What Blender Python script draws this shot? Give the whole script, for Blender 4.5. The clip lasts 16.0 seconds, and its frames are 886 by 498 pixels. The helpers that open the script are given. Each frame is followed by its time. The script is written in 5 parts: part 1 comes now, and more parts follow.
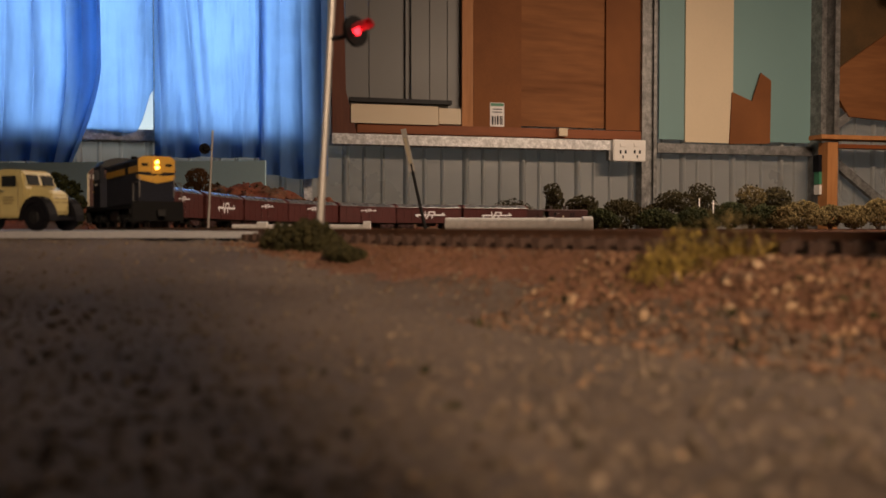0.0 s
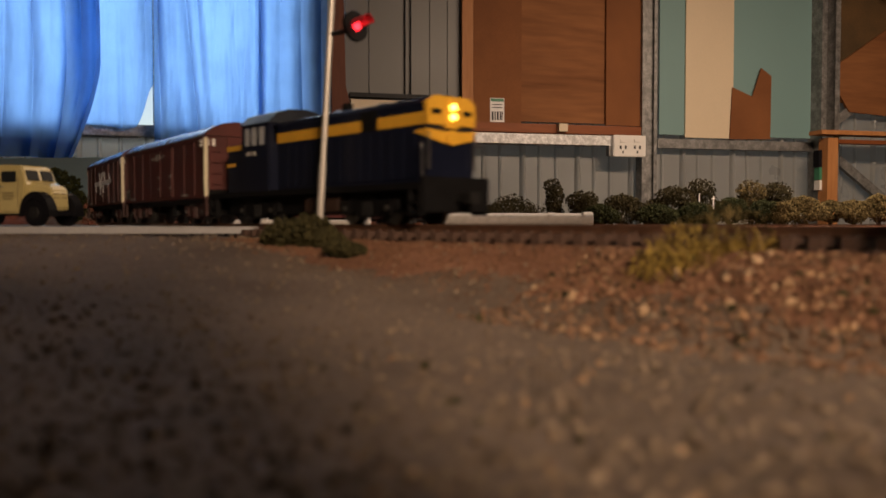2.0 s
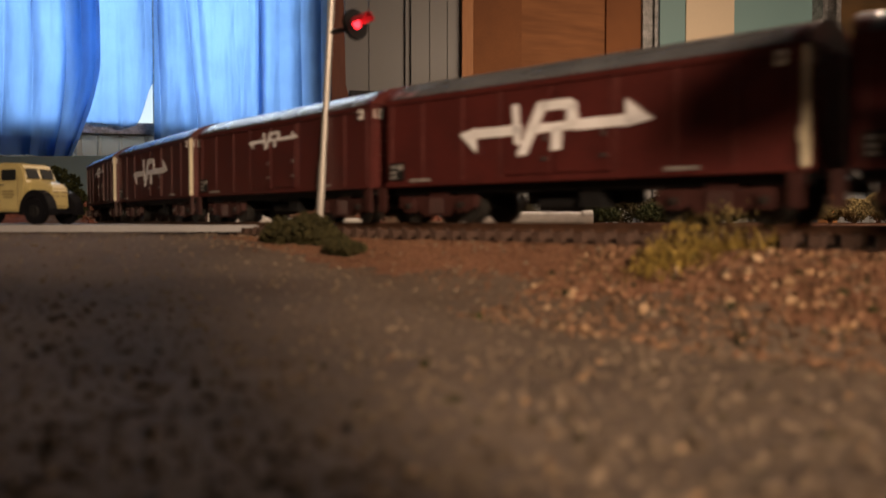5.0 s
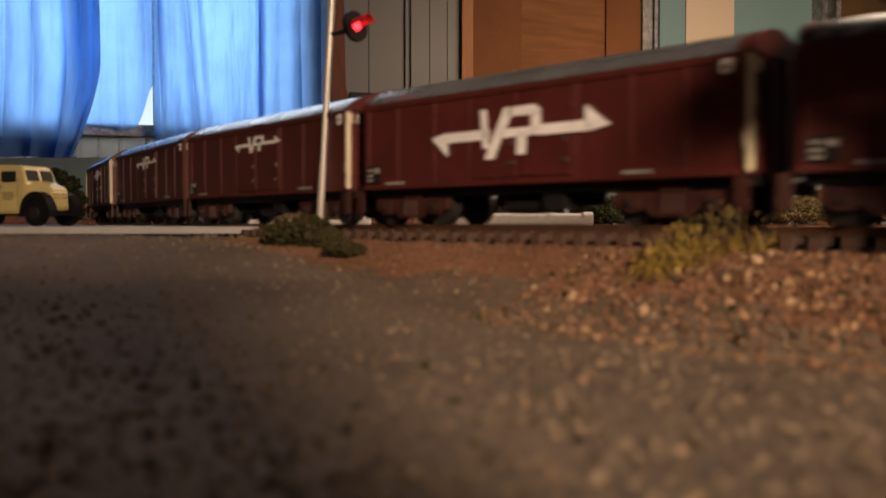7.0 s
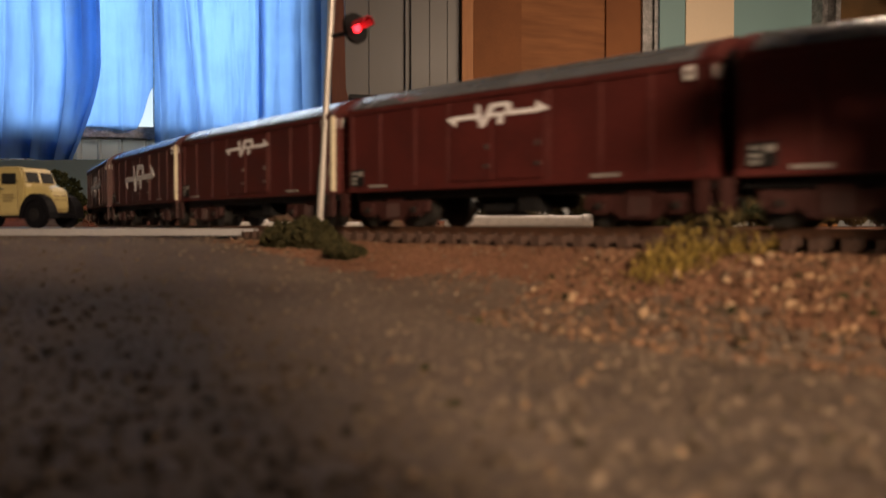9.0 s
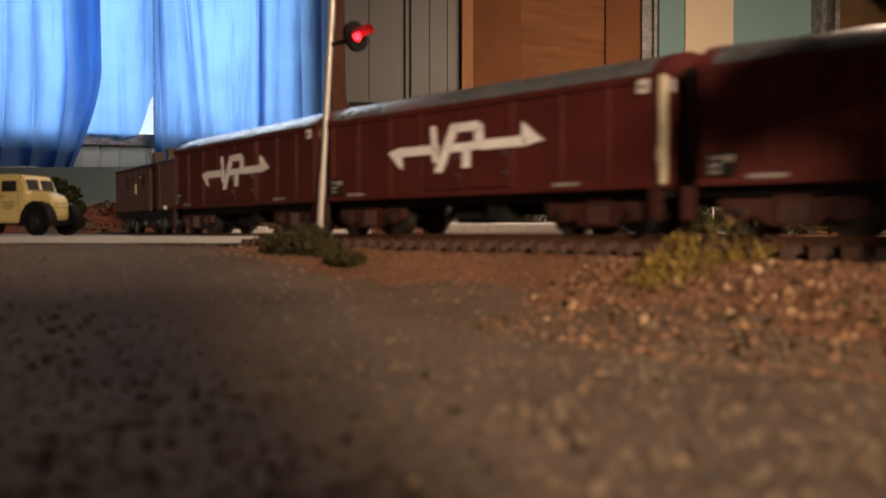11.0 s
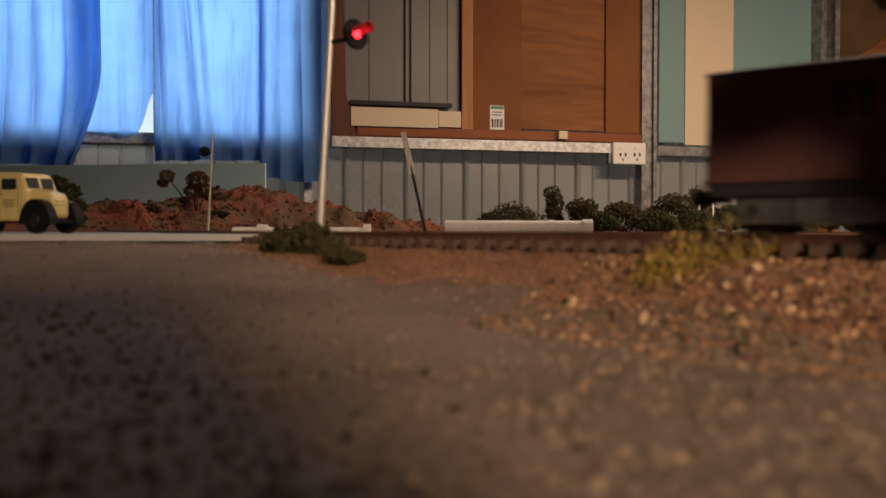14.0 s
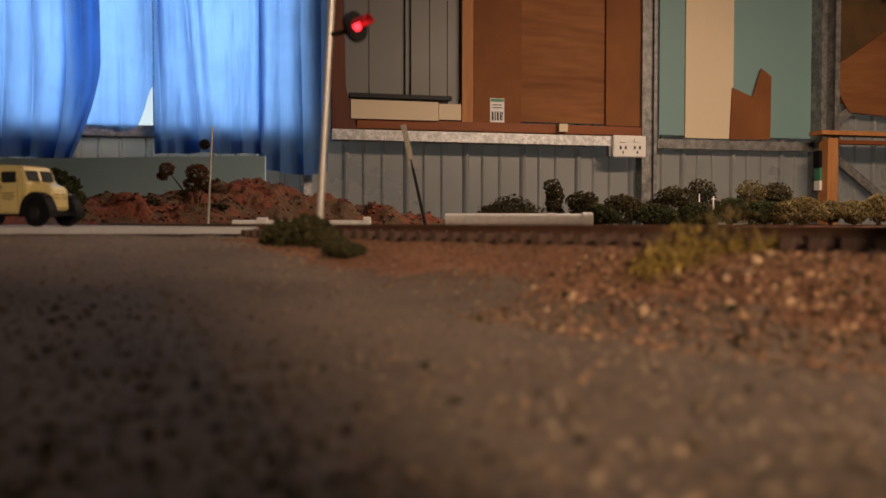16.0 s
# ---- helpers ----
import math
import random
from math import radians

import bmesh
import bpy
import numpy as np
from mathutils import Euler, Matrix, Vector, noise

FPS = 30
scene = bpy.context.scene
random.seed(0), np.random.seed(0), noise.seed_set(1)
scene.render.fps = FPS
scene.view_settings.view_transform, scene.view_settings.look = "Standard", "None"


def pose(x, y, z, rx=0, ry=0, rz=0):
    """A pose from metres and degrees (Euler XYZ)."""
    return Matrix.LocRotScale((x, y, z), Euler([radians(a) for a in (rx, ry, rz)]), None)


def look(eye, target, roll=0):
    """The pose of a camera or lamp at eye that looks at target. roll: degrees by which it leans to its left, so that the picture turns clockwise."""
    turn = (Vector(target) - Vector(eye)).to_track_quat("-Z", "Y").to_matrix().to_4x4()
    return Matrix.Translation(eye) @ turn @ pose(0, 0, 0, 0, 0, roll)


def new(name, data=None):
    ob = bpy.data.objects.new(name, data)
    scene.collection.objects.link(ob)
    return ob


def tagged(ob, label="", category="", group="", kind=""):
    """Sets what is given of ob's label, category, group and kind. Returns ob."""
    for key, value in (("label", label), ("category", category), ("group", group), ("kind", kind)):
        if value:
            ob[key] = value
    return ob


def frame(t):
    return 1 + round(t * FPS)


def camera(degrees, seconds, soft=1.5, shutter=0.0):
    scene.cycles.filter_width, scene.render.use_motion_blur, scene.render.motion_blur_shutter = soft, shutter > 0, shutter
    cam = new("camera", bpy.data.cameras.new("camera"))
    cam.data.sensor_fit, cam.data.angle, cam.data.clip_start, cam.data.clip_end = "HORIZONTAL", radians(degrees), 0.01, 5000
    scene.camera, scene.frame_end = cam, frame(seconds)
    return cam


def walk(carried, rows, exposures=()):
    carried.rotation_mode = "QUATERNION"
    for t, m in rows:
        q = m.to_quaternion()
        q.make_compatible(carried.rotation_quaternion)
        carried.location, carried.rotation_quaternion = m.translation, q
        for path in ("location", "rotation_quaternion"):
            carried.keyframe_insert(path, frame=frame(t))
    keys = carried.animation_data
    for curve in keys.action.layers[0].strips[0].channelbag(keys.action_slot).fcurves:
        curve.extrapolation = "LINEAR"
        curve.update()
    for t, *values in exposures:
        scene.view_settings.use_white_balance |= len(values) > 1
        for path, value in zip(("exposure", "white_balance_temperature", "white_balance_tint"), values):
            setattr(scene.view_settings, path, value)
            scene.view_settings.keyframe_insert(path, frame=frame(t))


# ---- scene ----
# ---- camera ----
# Metres at true (model railway) size. z = 0 is the rail head, y points into the shed.
FOCAL = 1500.0
cam = camera(2 * math.degrees(math.atan(784 / FOCAL)), 16.0, soft=1.6, shutter=0.5)
cam.data.dof.use_dof = True
cam.data.dof.focus_distance = 1.5
cam.data.dof.aperture_fstop = 22.0

# the phone rocks a little up and down: seconds, dip of the view below level in degrees
DIPS = [(0.0, 8), (0.5, 11), (1.0, 14), (1.5, 16), (2.0, 16), (2.5, 14.5), (3.0, 15.5), (3.5, 16.5), (4.0, 18),
        (4.6, 19), (5.4, 19), (6.3, 16), (6.5, 16), (7.0, 16), (7.5, 22.5), (8.0, 24.5), (8.5, 18.5), (9.0, 12.5), (9.6, 8), (10.4, 2),
        (11.3, -1), (11.5, -1), (12.0, -0.5), (12.5, 0), (13.0, 2), (13.5, 5), (14.0, 3), (14.5, 0), (15.0, 2), (15.5, 11),
        (16.0, 15.5)]
EYE_Z = 0.001


def tilt(k):
    return math.degrees(math.atan((32.6 + k) / FOCAL))


EXPOSURES = [(0.0, -0.17), (1.5, -0.17), (2.5, -0.08), (3.5, 0.08), (9.0, 0.13), (12.5, 0.15), (13.5, 0.1), (14.3, -0.04), (16.0, -0.1)]
walk(cam, [(t, pose(0, 0, EYE_Z, 90 - tilt(k), 0, 0)) for t, k in DIPS], EXPOSURES)

# ---- world and light ----
world = bpy.data.worlds.new("world")
scene.world = world
world.use_nodes = True
wn = world.node_tree
sky = wn.nodes.new("ShaderNodeTexSky")
sky.sky_type, sky.sun_disc = "NISHITA", False
sky.sun_elevation, sky.sun_rotation = radians(40), radians(20)
wn.links.new(sky.outputs[0], wn.nodes["Background"].inputs[0])
wn.nodes["Background"].inputs[1].default_value = 0.12


def area(name, eye, target, sx, sy, watts, colour):
    d = bpy.data.lights.new(name, "AREA")
    d.shape, d.size, d.size_y, d.energy, d.color = "RECTANGLE", sx, sy, watts, colour
    ob = new(name, d)
    ob.matrix_world = look(eye, target)
    return ob


# ---- materials ----
def mat(name, base, rough=0.6, metal=0.0, var=0.25, scale=60.0, fine=600.0, bump=0.15, second=None, stops=(0.35, 0.65), spec=0.5):
    """Two scales of noise: stains that lead base towards second, and fine grain in value and relief."""
    m = bpy.data.materials.new(name)
    m.use_nodes = True
    n, l = m.node_tree.nodes, m.node_tree.links
    b = n["Principled BSDF"]
    co = n.new("ShaderNodeTexCoord")
    n1, n2 = n.new("ShaderNodeTexNoise"), n.new("ShaderNodeTexNoise")
    n1.inputs["Scale"].default_value, n2.inputs["Scale"].default_value = scale, fine
    n1.inputs["Detail"].default_value = n2.inputs["Detail"].default_value = 5
    for q in (n1, n2):
        l.new(co.outputs["Object"], q.inputs["Vector"])
    ramp = n.new("ShaderNodeValToRGB")
    ramp.color_ramp.elements[0].position, ramp.color_ramp.elements[1].position = stops
    second = second or tuple(c * (1 - var) for c in base)
    ramp.color_ramp.elements[0].color, ramp.color_ramp.elements[1].color = (*second, 1), (*base, 1)
    l.new(n1.outputs[0], ramp.inputs[0])
    mix = n.new("ShaderNodeMix")
    mix.data_type, mix.blend_type = "RGBA", "MULTIPLY"
    mix.inputs["Factor"].default_value = 0.8
    r2 = n.new("ShaderNodeMapRange")
    r2.inputs["From Min"].default_value, r2.inputs["From Max"].default_value = 0.3, 0.7
    r2.inputs["To Min"].default_value, r2.inputs["To Max"].default_value = 1 - var, 1 + var * 0.6
    l.new(n2.outputs[0], r2.inputs[0])
    l.new(ramp.outputs[0], mix.inputs["A"])
    l.new(r2.outputs[0], mix.inputs["B"])
    l.new(mix.outputs["Result"], b.inputs["Base Color"])
    r3 = n.new("ShaderNodeMapRange")
    r3.inputs["To Min"].default_value, r3.inputs["To Max"].default_value = max(rough - 0.12, 0.03), min(rough + 0.12, 1)
    l.new(n1.outputs[0], r3.inputs[0])
    l.new(r3.outputs[0], b.inputs["Roughness"])
    b.inputs["Metallic"].default_value = metal
    b.inputs["Specular IOR Level"].default_value = spec
    if bump:
        bp = n.new("ShaderNodeBump")
        bp.inputs["Strength"].default_value, bp.inputs["Distance"].default_value = bump, 0.5 / fine
        l.new(n2.outputs[0], bp.inputs["Height"])
        l.new(bp.outputs[0], b.inputs["Normal"])
    return m


def glow(name, colour, strength, base=(0.5, 0.4, 0.3)):
    m = bpy.data.materials.new(name)
    m.use_nodes = True
    b = m.node_tree.nodes["Principled BSDF"]
    b.inputs["Base Color"].default_value = (*base, 1)
    b.inputs["Emission Color"].default_value = (*colour, 1)
    b.inputs["Emission Strength"].default_value = strength
    return m


def cloth(name, colour):
    """Thin woven curtain that lets daylight through."""
    m = mat(name, colour, 0.85, 0, 0.12, 9, 900, 0.25, spec=0.2)
    n, l = m.node_tree.nodes, m.node_tree.links
    b, out = n["Principled BSDF"], n["Material Output"]
    tr, mx = n.new("ShaderNodeBsdfTranslucent"), n.new("ShaderNodeMixShader")
    src = b.inputs["Base Color"].links[0].from_socket
    l.new(src, tr.inputs["Color"])
    mx.inputs[0].default_value = 0.68
    l.new(b.outputs[0], mx.inputs[1])
    l.new(tr.outputs[0], mx.inputs[2])
    l.new(mx.outputs[0], out.inputs[0])
    return m


def wood(name, light, dark, along="Z", scale=9.0, rough=0.55):
    """Long grain with rings, stretched along one axis."""
    m = bpy.data.materials.new(name)
    m.use_nodes = True
    n, l = m.node_tree.nodes, m.node_tree.links
    b = n["Principled BSDF"]
    co, mp = n.new("ShaderNodeTexCoord"), n.new("ShaderNodeMapping")
    st = {"X": (0.12, 1, 1), "Y": (1, 0.12, 1), "Z": (1, 1, 0.12)}[along]
    mp.inputs["Scale"].default_value = st
    l.new(co.outputs["Object"], mp.inputs["Vector"])
    w, g = n.new("ShaderNodeTexNoise"), n.new("ShaderNodeTexNoise")
    w.inputs["Scale"].default_value, w.inputs["Distortion"].default_value, w.inputs["Detail"].default_value = scale, 2.5, 4
    g.inputs["Scale"].default_value, g.inputs["Detail"].default_value = scale * 14, 6
    l.new(mp.outputs[0], w.inputs["Vector"])
    l.new(mp.outputs[0], g.inputs["Vector"])
    ad = n.new("ShaderNodeMath")
    ad.operation = "MULTIPLY_ADD"
    ad.inputs[1].default_value = 0.45
    l.new(g.outputs[0], ad.inputs[0])
    l.new(w.outputs[0], ad.inputs[2])
    ramp = n.new("ShaderNodeValToRGB")
    ramp.color_ramp.elements[0].position, ramp.color_ramp.elements[1].position = 0.5, 0.95
    ramp.color_ramp.elements[0].color, ramp.color_ramp.elements[1].color = (*dark, 1), (*light, 1)
    l.new(ad.outputs[0], ramp.inputs[0])
    l.new(ramp.outputs[0], b.inputs["Base Color"])
    b.inputs["Roughness"].default_value = rough
    b.inputs["Specular IOR Level"].default_value = 0.25
    bp = n.new("ShaderNodeBump")
    bp.inputs["Strength"].default_value, bp.inputs["Distance"].default_value = 0.12, 0.001
    l.new(g.outputs[0], bp.inputs["Height"])
    l.new(bp.outputs[0], b.inputs["Normal"])
    return m


M = dict(
    grit=mat("grit", (0.174, 0.132, 0.104), 0.95, 0, 0.32, 22, 600, 0.7, (0.115, 0.085, 0.066), spec=0.2),
    ballast=mat("ballast", (0.25, 0.126, 0.080), 0.95, 0, 0.45, 30, 600, 1.0, (0.16, 0.080, 0.050), spec=0.2),
    red_dirt=mat("red_dirt", (0.185, 0.060, 0.036), 0.95, 0, 0.45, 17, 160, 1.0, (0.105, 0.066, 0.041), (0.45, 0.60), spec=0.2),
    road=mat("road", (0.34, 0.34, 0.36), 0.85, 0, 0.12, 40, 900, 0.3),
    sleeper=mat("sleeper", (0.085, 0.047, 0.034), 0.85, 0, 0.3, 200, 1500, 0.5),
    rail=mat("rail", (0.16, 0.085, 0.055), 0.5, 0.6, 0.25, 200, 1500, 0.3),
    wagon_red=mat("wagon_red", (0.084, 0.0140, 0.0120), 0.5, 0, 0.25, 70, 900, 0.12, (0.062, 0.0120, 0.0108)),
    wagon_end=mat("wagon_end", (0.094, 0.0160, 0.0138), 0.5, 0, 0.25, 70, 900, 0.12, (0.072, 0.0140, 0.0120)),
    van_red=mat("van_red", (0.062, 0.021, 0.019), 0.55, 0, 0.25, 70, 900, 0.12, (0.048, 0.017, 0.016)),
    bogie_red=mat("bogie_red", (0.045, 0.0115, 0.0095), 0.6, 0, 0.3, 200, 1500, 0.2),
    roof_grey=mat("roof_grey", (0.12, 0.125, 0.135), 0.28, 0, 0.25, 60, 900, 0.1, (0.085, 0.09, 0.10), spec=0.75),
    black=mat("black", (0.012, 0.012, 0.013), 0.55, 0, 0.3, 150, 1500, 0.15, spec=0.3),
    steel=mat("steel", (0.35, 0.34, 0.33), 0.3, 0.9, 0.2, 200, 1500, 0.1),
    white=mat("white", (0.84, 0.82, 0.80), 0.55, 0, 0.15, 150, 1200, 0.1),
    cream=mat("cream", (0.72, 0.66, 0.50), 0.55, 0, 0.12, 150, 1200, 0.1),
    loco_blue=mat("loco_blue", (0.005, 0.0075, 0.021), 0.45, 0, 0.2, 60, 900, 0.06, spec=0.22),
    loco_black=mat("loco_black", (0.005, 0.005, 0.006), 0.6, 0, 0.3, 150, 1500, 0.15, spec=0.15),
    gold=mat("gold", (0.66, 0.36, 0.035), 0.42, 0, 0.1, 80, 900, 0.05),
    pale_pane=mat("pale_pane", (0.45, 0.47, 0.5), 0.08, 0, 0.05, 60, 900, 0),
    tank_brown=mat("tank_brown", (0.035, 0.016, 0.010), 0.6, 0, 0.3, 120, 900, 0.2),
    truck_cream=mat("truck_cream", (0.54, 0.455, 0.21), 0.35, 0, 0.08, 60, 900, 0.04),
    rubber=mat("rubber", (0.008, 0.008, 0.011), 0.6, 0, 0.2, 150, 1500, 0.1, spec=0.12),
    silver=mat("silver", (0.40, 0.38, 0.36), 0.4, 0.3, 0.15, 150, 1200, 0.1),
    bark=mat("bark", (0.10, 0.055, 0.03), 0.9, 0, 0.3, 150, 1200, 0.4),
    galv=mat("galv", (0.74, 0.735, 0.72), 0.42, 0.2, 0.34, 60, 190, 0.1, (0.44, 0.435, 0.425)),
    dim_sheet=mat("dim_sheet", (0.165, 0.162, 0.15), 0.5, 0.05, 0.08, 5, 300, 0.05),
    paint_white=mat("paint_white", (0.90, 0.90, 0.94), 0.5, 0, 0.12, 150, 1200, 0.05),
    rib_highlight=mat("rib_highlight", (0.125, 0.036, 0.033), 0.45, 0, 0.3, 90, 900, 0.1, (0.075, 0.019, 0.017)),
    column=mat("column", (0.30, 0.295, 0.28), 0.45, 0.3, 0.35, 40, 140, 0.12, (0.15, 0.147, 0.142)),
    cladding=mat("cladding", (0.47, 0.455, 0.415), 0.30, 0.2, 0.06, 3, 400, 0.03),
    ply=wood("ply", (0.30, 0.127, 0.047), (0.155, 0.058, 0.020), "X", 5.0, 0.75),
    ply_plain=mat("ply_plain", (0.238, 0.094, 0.034), 0.75, 0, 0.14, 6, 300, 0.1, (0.184, 0.070, 0.025), spec=0.2),
    ply_old=mat("ply_old", (0.15, 0.085, 0.035), 0.8, 0, 0.25, 7, 200, 0.1, (0.085, 0.055, 0.026), spec=0.2),
    timber=wood("timber", (0.29, 0.088, 0.026), (0.17, 0.05, 0.015), "X", 7.0),
    pine=wood("pine", (0.50, 0.23, 0.085), (0.36, 0.15, 0.05), "Z", 8.0),
    dark_timber=wood("dark_timber", (0.16, 0.055, 0.03), (0.085, 0.03, 0.018), "Z", 8.0),
    teal=mat("teal", (0.185, 0.315, 0.31), 0.6, 0, 0.05, 3, 300, 0.04),
    cream_board=mat("cream_board", (0.68, 0.56, 0.39), 0.6, 0, 0.05, 4, 300, 0.04),
    backscene=mat("backscene", (0.46, 0.67, 0.75), 0.7, 0, 0.06, 4, 300, 0.05),
    plastic=mat("plastic", (0.76, 0.73, 0.68), 0.35, 0, 0.03, 20, 600, 0.0),
    curtain=cloth("curtain", (0.205, 0.40, 0.76)),
    concrete=mat("concrete", (0.30, 0.29, 0.27), 0.85, 0, 0.15, 3, 120, 0.3),
    ceiling=mat("ceiling_board", (0.42, 0.41, 0.39), 0.7, 0, 0.1, 4, 200, 0.1),
    lens_red=glow("lens_red", (1.0, 0.02, 0.03), 6.0, (0.5, 0.02, 0.02)),
    lens_gold=glow("lens_gold", (1.0, 0.60, 0.08), 9.0),
)


# ---- mesh helpers ----
def box(bm, x0, x1, y0, y1, z0, z1, m=None):
    g = bmesh.ops.create_cube(bm, size=1)["verts"]
    t = Matrix.Translation(((x0 + x1) / 2, (y0 + y1) / 2, (z0 + z1) / 2)) @ Matrix.Diagonal((x1 - x0, y1 - y0, z1 - z0, 1))
    bmesh.ops.transform(bm, matrix=(m @ t) if m else t, verts=g)
    return g


def tube(bm, a, b, r0, r1=None, seg=12):
    a, b = Vector(a), Vector(b)
    d = b - a
    g = bmesh.ops.create_cone(bm, cap_ends=True, segments=seg, radius1=r0, radius2=r0 if r1 is None else r1, depth=d.length)["verts"]
    bmesh.ops.transform(bm, matrix=Matrix.Translation((a + b) / 2) @ d.to_track_quat("Z", "Y").to_matrix().to_4x4(), verts=g)
    return g


def prism(bm, outline, frm, to, axis="x"):
    """Extrude an outline: (y, z) along x, (x, z) along y, or (x, y) along z."""
    def put(p, t):
        return {"x": (t, p[0], p[1]), "y": (p[0], t, p[1]), "z": (p[0], p[1], t)}[axis]
    lo, hi = [bm.verts.new(put(p, frm)) for p in outline], [bm.verts.new(put(p, to)) for p in outline]
    n = len(outline)
    bm.faces.new(lo), bm.faces.new(hi)
    for i in range(n):
        bm.faces.new((lo[i], lo[(i + 1) % n], hi[(i + 1) % n], hi[i]))


def mesh(name, bm, material, smooth=False, bevel=0.0):
    if bevel:
        bmesh.ops.bevel(bm, geom=bm.edges[:], offset=bevel, segments=2, affect="EDGES", clamp_overlap=True)
    bmesh.ops.recalc_face_normals(bm, faces=bm.faces[:])
    me = bpy.data.meshes.new(name)
    bm.to_mesh(me)
    bm.free()
    me.materials.append(M[material])
    if smooth:
        for p in me.polygons:
            p.use_smooth = True
    return me


def part(name, bm, material, parent=None, label="", smooth=False, bevel=0.0):
    ob = new(name, mesh(name, bm, material, smooth, bevel))
    ob.parent = parent
    if label:
        tagged(ob, label)
    return ob


def boxes(name, material, parent, *dims, label="", bevel=0.0):
    bm = bmesh.new()
    for d in dims:
        box(bm, *d)
    return part(name, bm, material, parent, label, False, bevel)


def thing(name, label, category, m=None, group="", kind=""):
    ob = tagged(new(name), label, category, group, kind)
    if m:
        ob.matrix_basis = m
    return ob


def set_piece(name, bm, material, label, category="", smooth=False, bevel=0.0):
    return tagged(part(name, bm, material, None, "", smooth, bevel), label, category, kind="structure")


# ---- the line of the track ----
BENDS = [(3.2, 1.77), (2.2, 1.76), (1.2, 1.745), (0.8, 1.735), (0.4, 1.72), (0.18, 1.69), (0.0507, 1.645), (-0.073, 1.582), (-0.174, 1.478), (-0.245, 1.352),
         (-0.288, 1.215), (-0.305, 1.08), (-0.314, 0.95), (-0.307, 0.83), (-0.281, 0.72), (-0.236, 0.61), (-0.180, 0.518), (-0.112, 0.418), (-0.030, 0.318),
         (0.022, 0.262), (0.078, 0.209), (0.14, 0.158), (0.24, 0.10), (0.42, 0.05), (0.8, 0.03), (1.6, 0.02), (2.6, 0.02), (3.4, 0.02)]


def spline(pts, step=0.002):
    """Evenly stepped points along a smooth line through pts."""
    p = [Vector((*q, 0)) for q in pts]
    p = [2 * p[0] - p[1], *p, 2 * p[-1] - p[-2]]
    fine = []
    for a, b, c, d in zip(p, p[1:], p[2:], p[3:]):
        n = max(int((c - b).length / 0.001), 2)
        t0, t1, t2 = (b - a).length ** 0.5, (c - b).length ** 0.5, (d - c).length ** 0.5
        m1 = (c - b) + t1 * ((b - a) / t0 - (c - a) / (t0 + t1))
        m2 = (c - b) + t1 * ((d - c) / t2 - (d - b) / (t1 + t2))
        for i in range(n):
            u = i / n
            fine.append((2 * u**3 - 3 * u**2 + 1) * b + (u**3 - 2 * u**2 + u) * m1 + (3 * u**2 - 2 * u**3) * c + (u**3 - u**2) * m2)
    fine.append(p[-2])
    arr = np.array([v[:2] for v in fine])
    s = np.concatenate([[0], np.cumsum(np.linalg.norm(np.diff(arr, axis=0), axis=1))])
    grid = np.arange(0, s[-1], step)
    return np.stack([np.interp(grid, s, arr[:, 0]), np.interp(grid, s, arr[:, 1])], 1), step


LINE, STEP = spline(BENDS)
for _ in range(60):
    LINE[1:-1] = 0.25 * LINE[:-2] + 0.5 * LINE[1:-1] + 0.25 * LINE[2:]


ZERO = 4.85 - STEP * int(np.argmin(np.hypot(LINE[:, 0] + 0.03, LINE[:, 1] - 0.318)))


def grade(y):
    """The line falls a little towards the back of the layout."""
    u = min(max((y - 0.75) / 0.9, 0), 1)
    return -0.005 * u * u * (3 - 2 * u)


def along(s):
    """The place on the line s metres along it."""
    i = min(max((s - ZERO) / STEP, 0), len(LINE) - 1.001)
    k = int(i)
    return LINE[k] * (1 - (i - k)) + LINE[k + 1] * (i - k)


def off_line(x, y):
    """Distance from the track's centre."""
    return float(np.min(np.hypot(LINE[::4, 0] - x, LINE[::4, 1] - y)))


# ---- layout ground ----
def smooth01(a, b, v):
    u = min(max((v - a) / (b - a), 0), 1)
    return u * u * (3 - 2 * u)


def ground_z(x, y):
    d = off_line(x, y)
    front = 1 - smooth01(0.55, 0.8, y)
    # low verge before the line, rising to the crossing on the road side
    low = -0.0215 + 0.0165 * smooth01(0.10, 0.36, y - 0.35 * x - 0.02)
    base = low * front - 0.005 * (1 - front)
    bed = -0.0056 - 0.35 * max(d - 0.021, 0) ** 1.0
    if d < 0.021:
        z = -0.0056
    elif base < bed:
        z = max(base, bed)
    else:
        z = base if d > 0.03 else -0.0056 + (base + 0.0056) * (d - 0.021) / 0.009
    n = noise.noise(Vector((x * 40, y * 40, 3))) * 0.0009 + noise.noise(Vector((x * 140, y * 140, 7))) * 0.0005
    return z + grade(y) + n * (0.3 if d < 0.021 else 1)


def hill_z(x, y):
    """Red mounds outside the far bend."""
    d = off_line(x, y)
    out = smooth01(0.05, 0.22, d)
    h = 0.0
    for cx, cy, r, top in HILLS:
        h = max(h, top * (1 - smooth01(0.0, 1.0, math.hypot(x - cx, y - cy) / r)))
    rough = noise.fractal(Vector((x * 16, y * 16, 1)), 1.0, 2.0, 5) * 0.024 + (0.5 - abs(noise.noise(Vector((x * 26, y * 22, 9))))) * 0.022 - 0.010 + (0.4 - abs(noise.noise(Vector((x * 70, y * 60, 4))))) * 0.008
    return out * (h + rough * smooth01(0.004, 0.03, h))


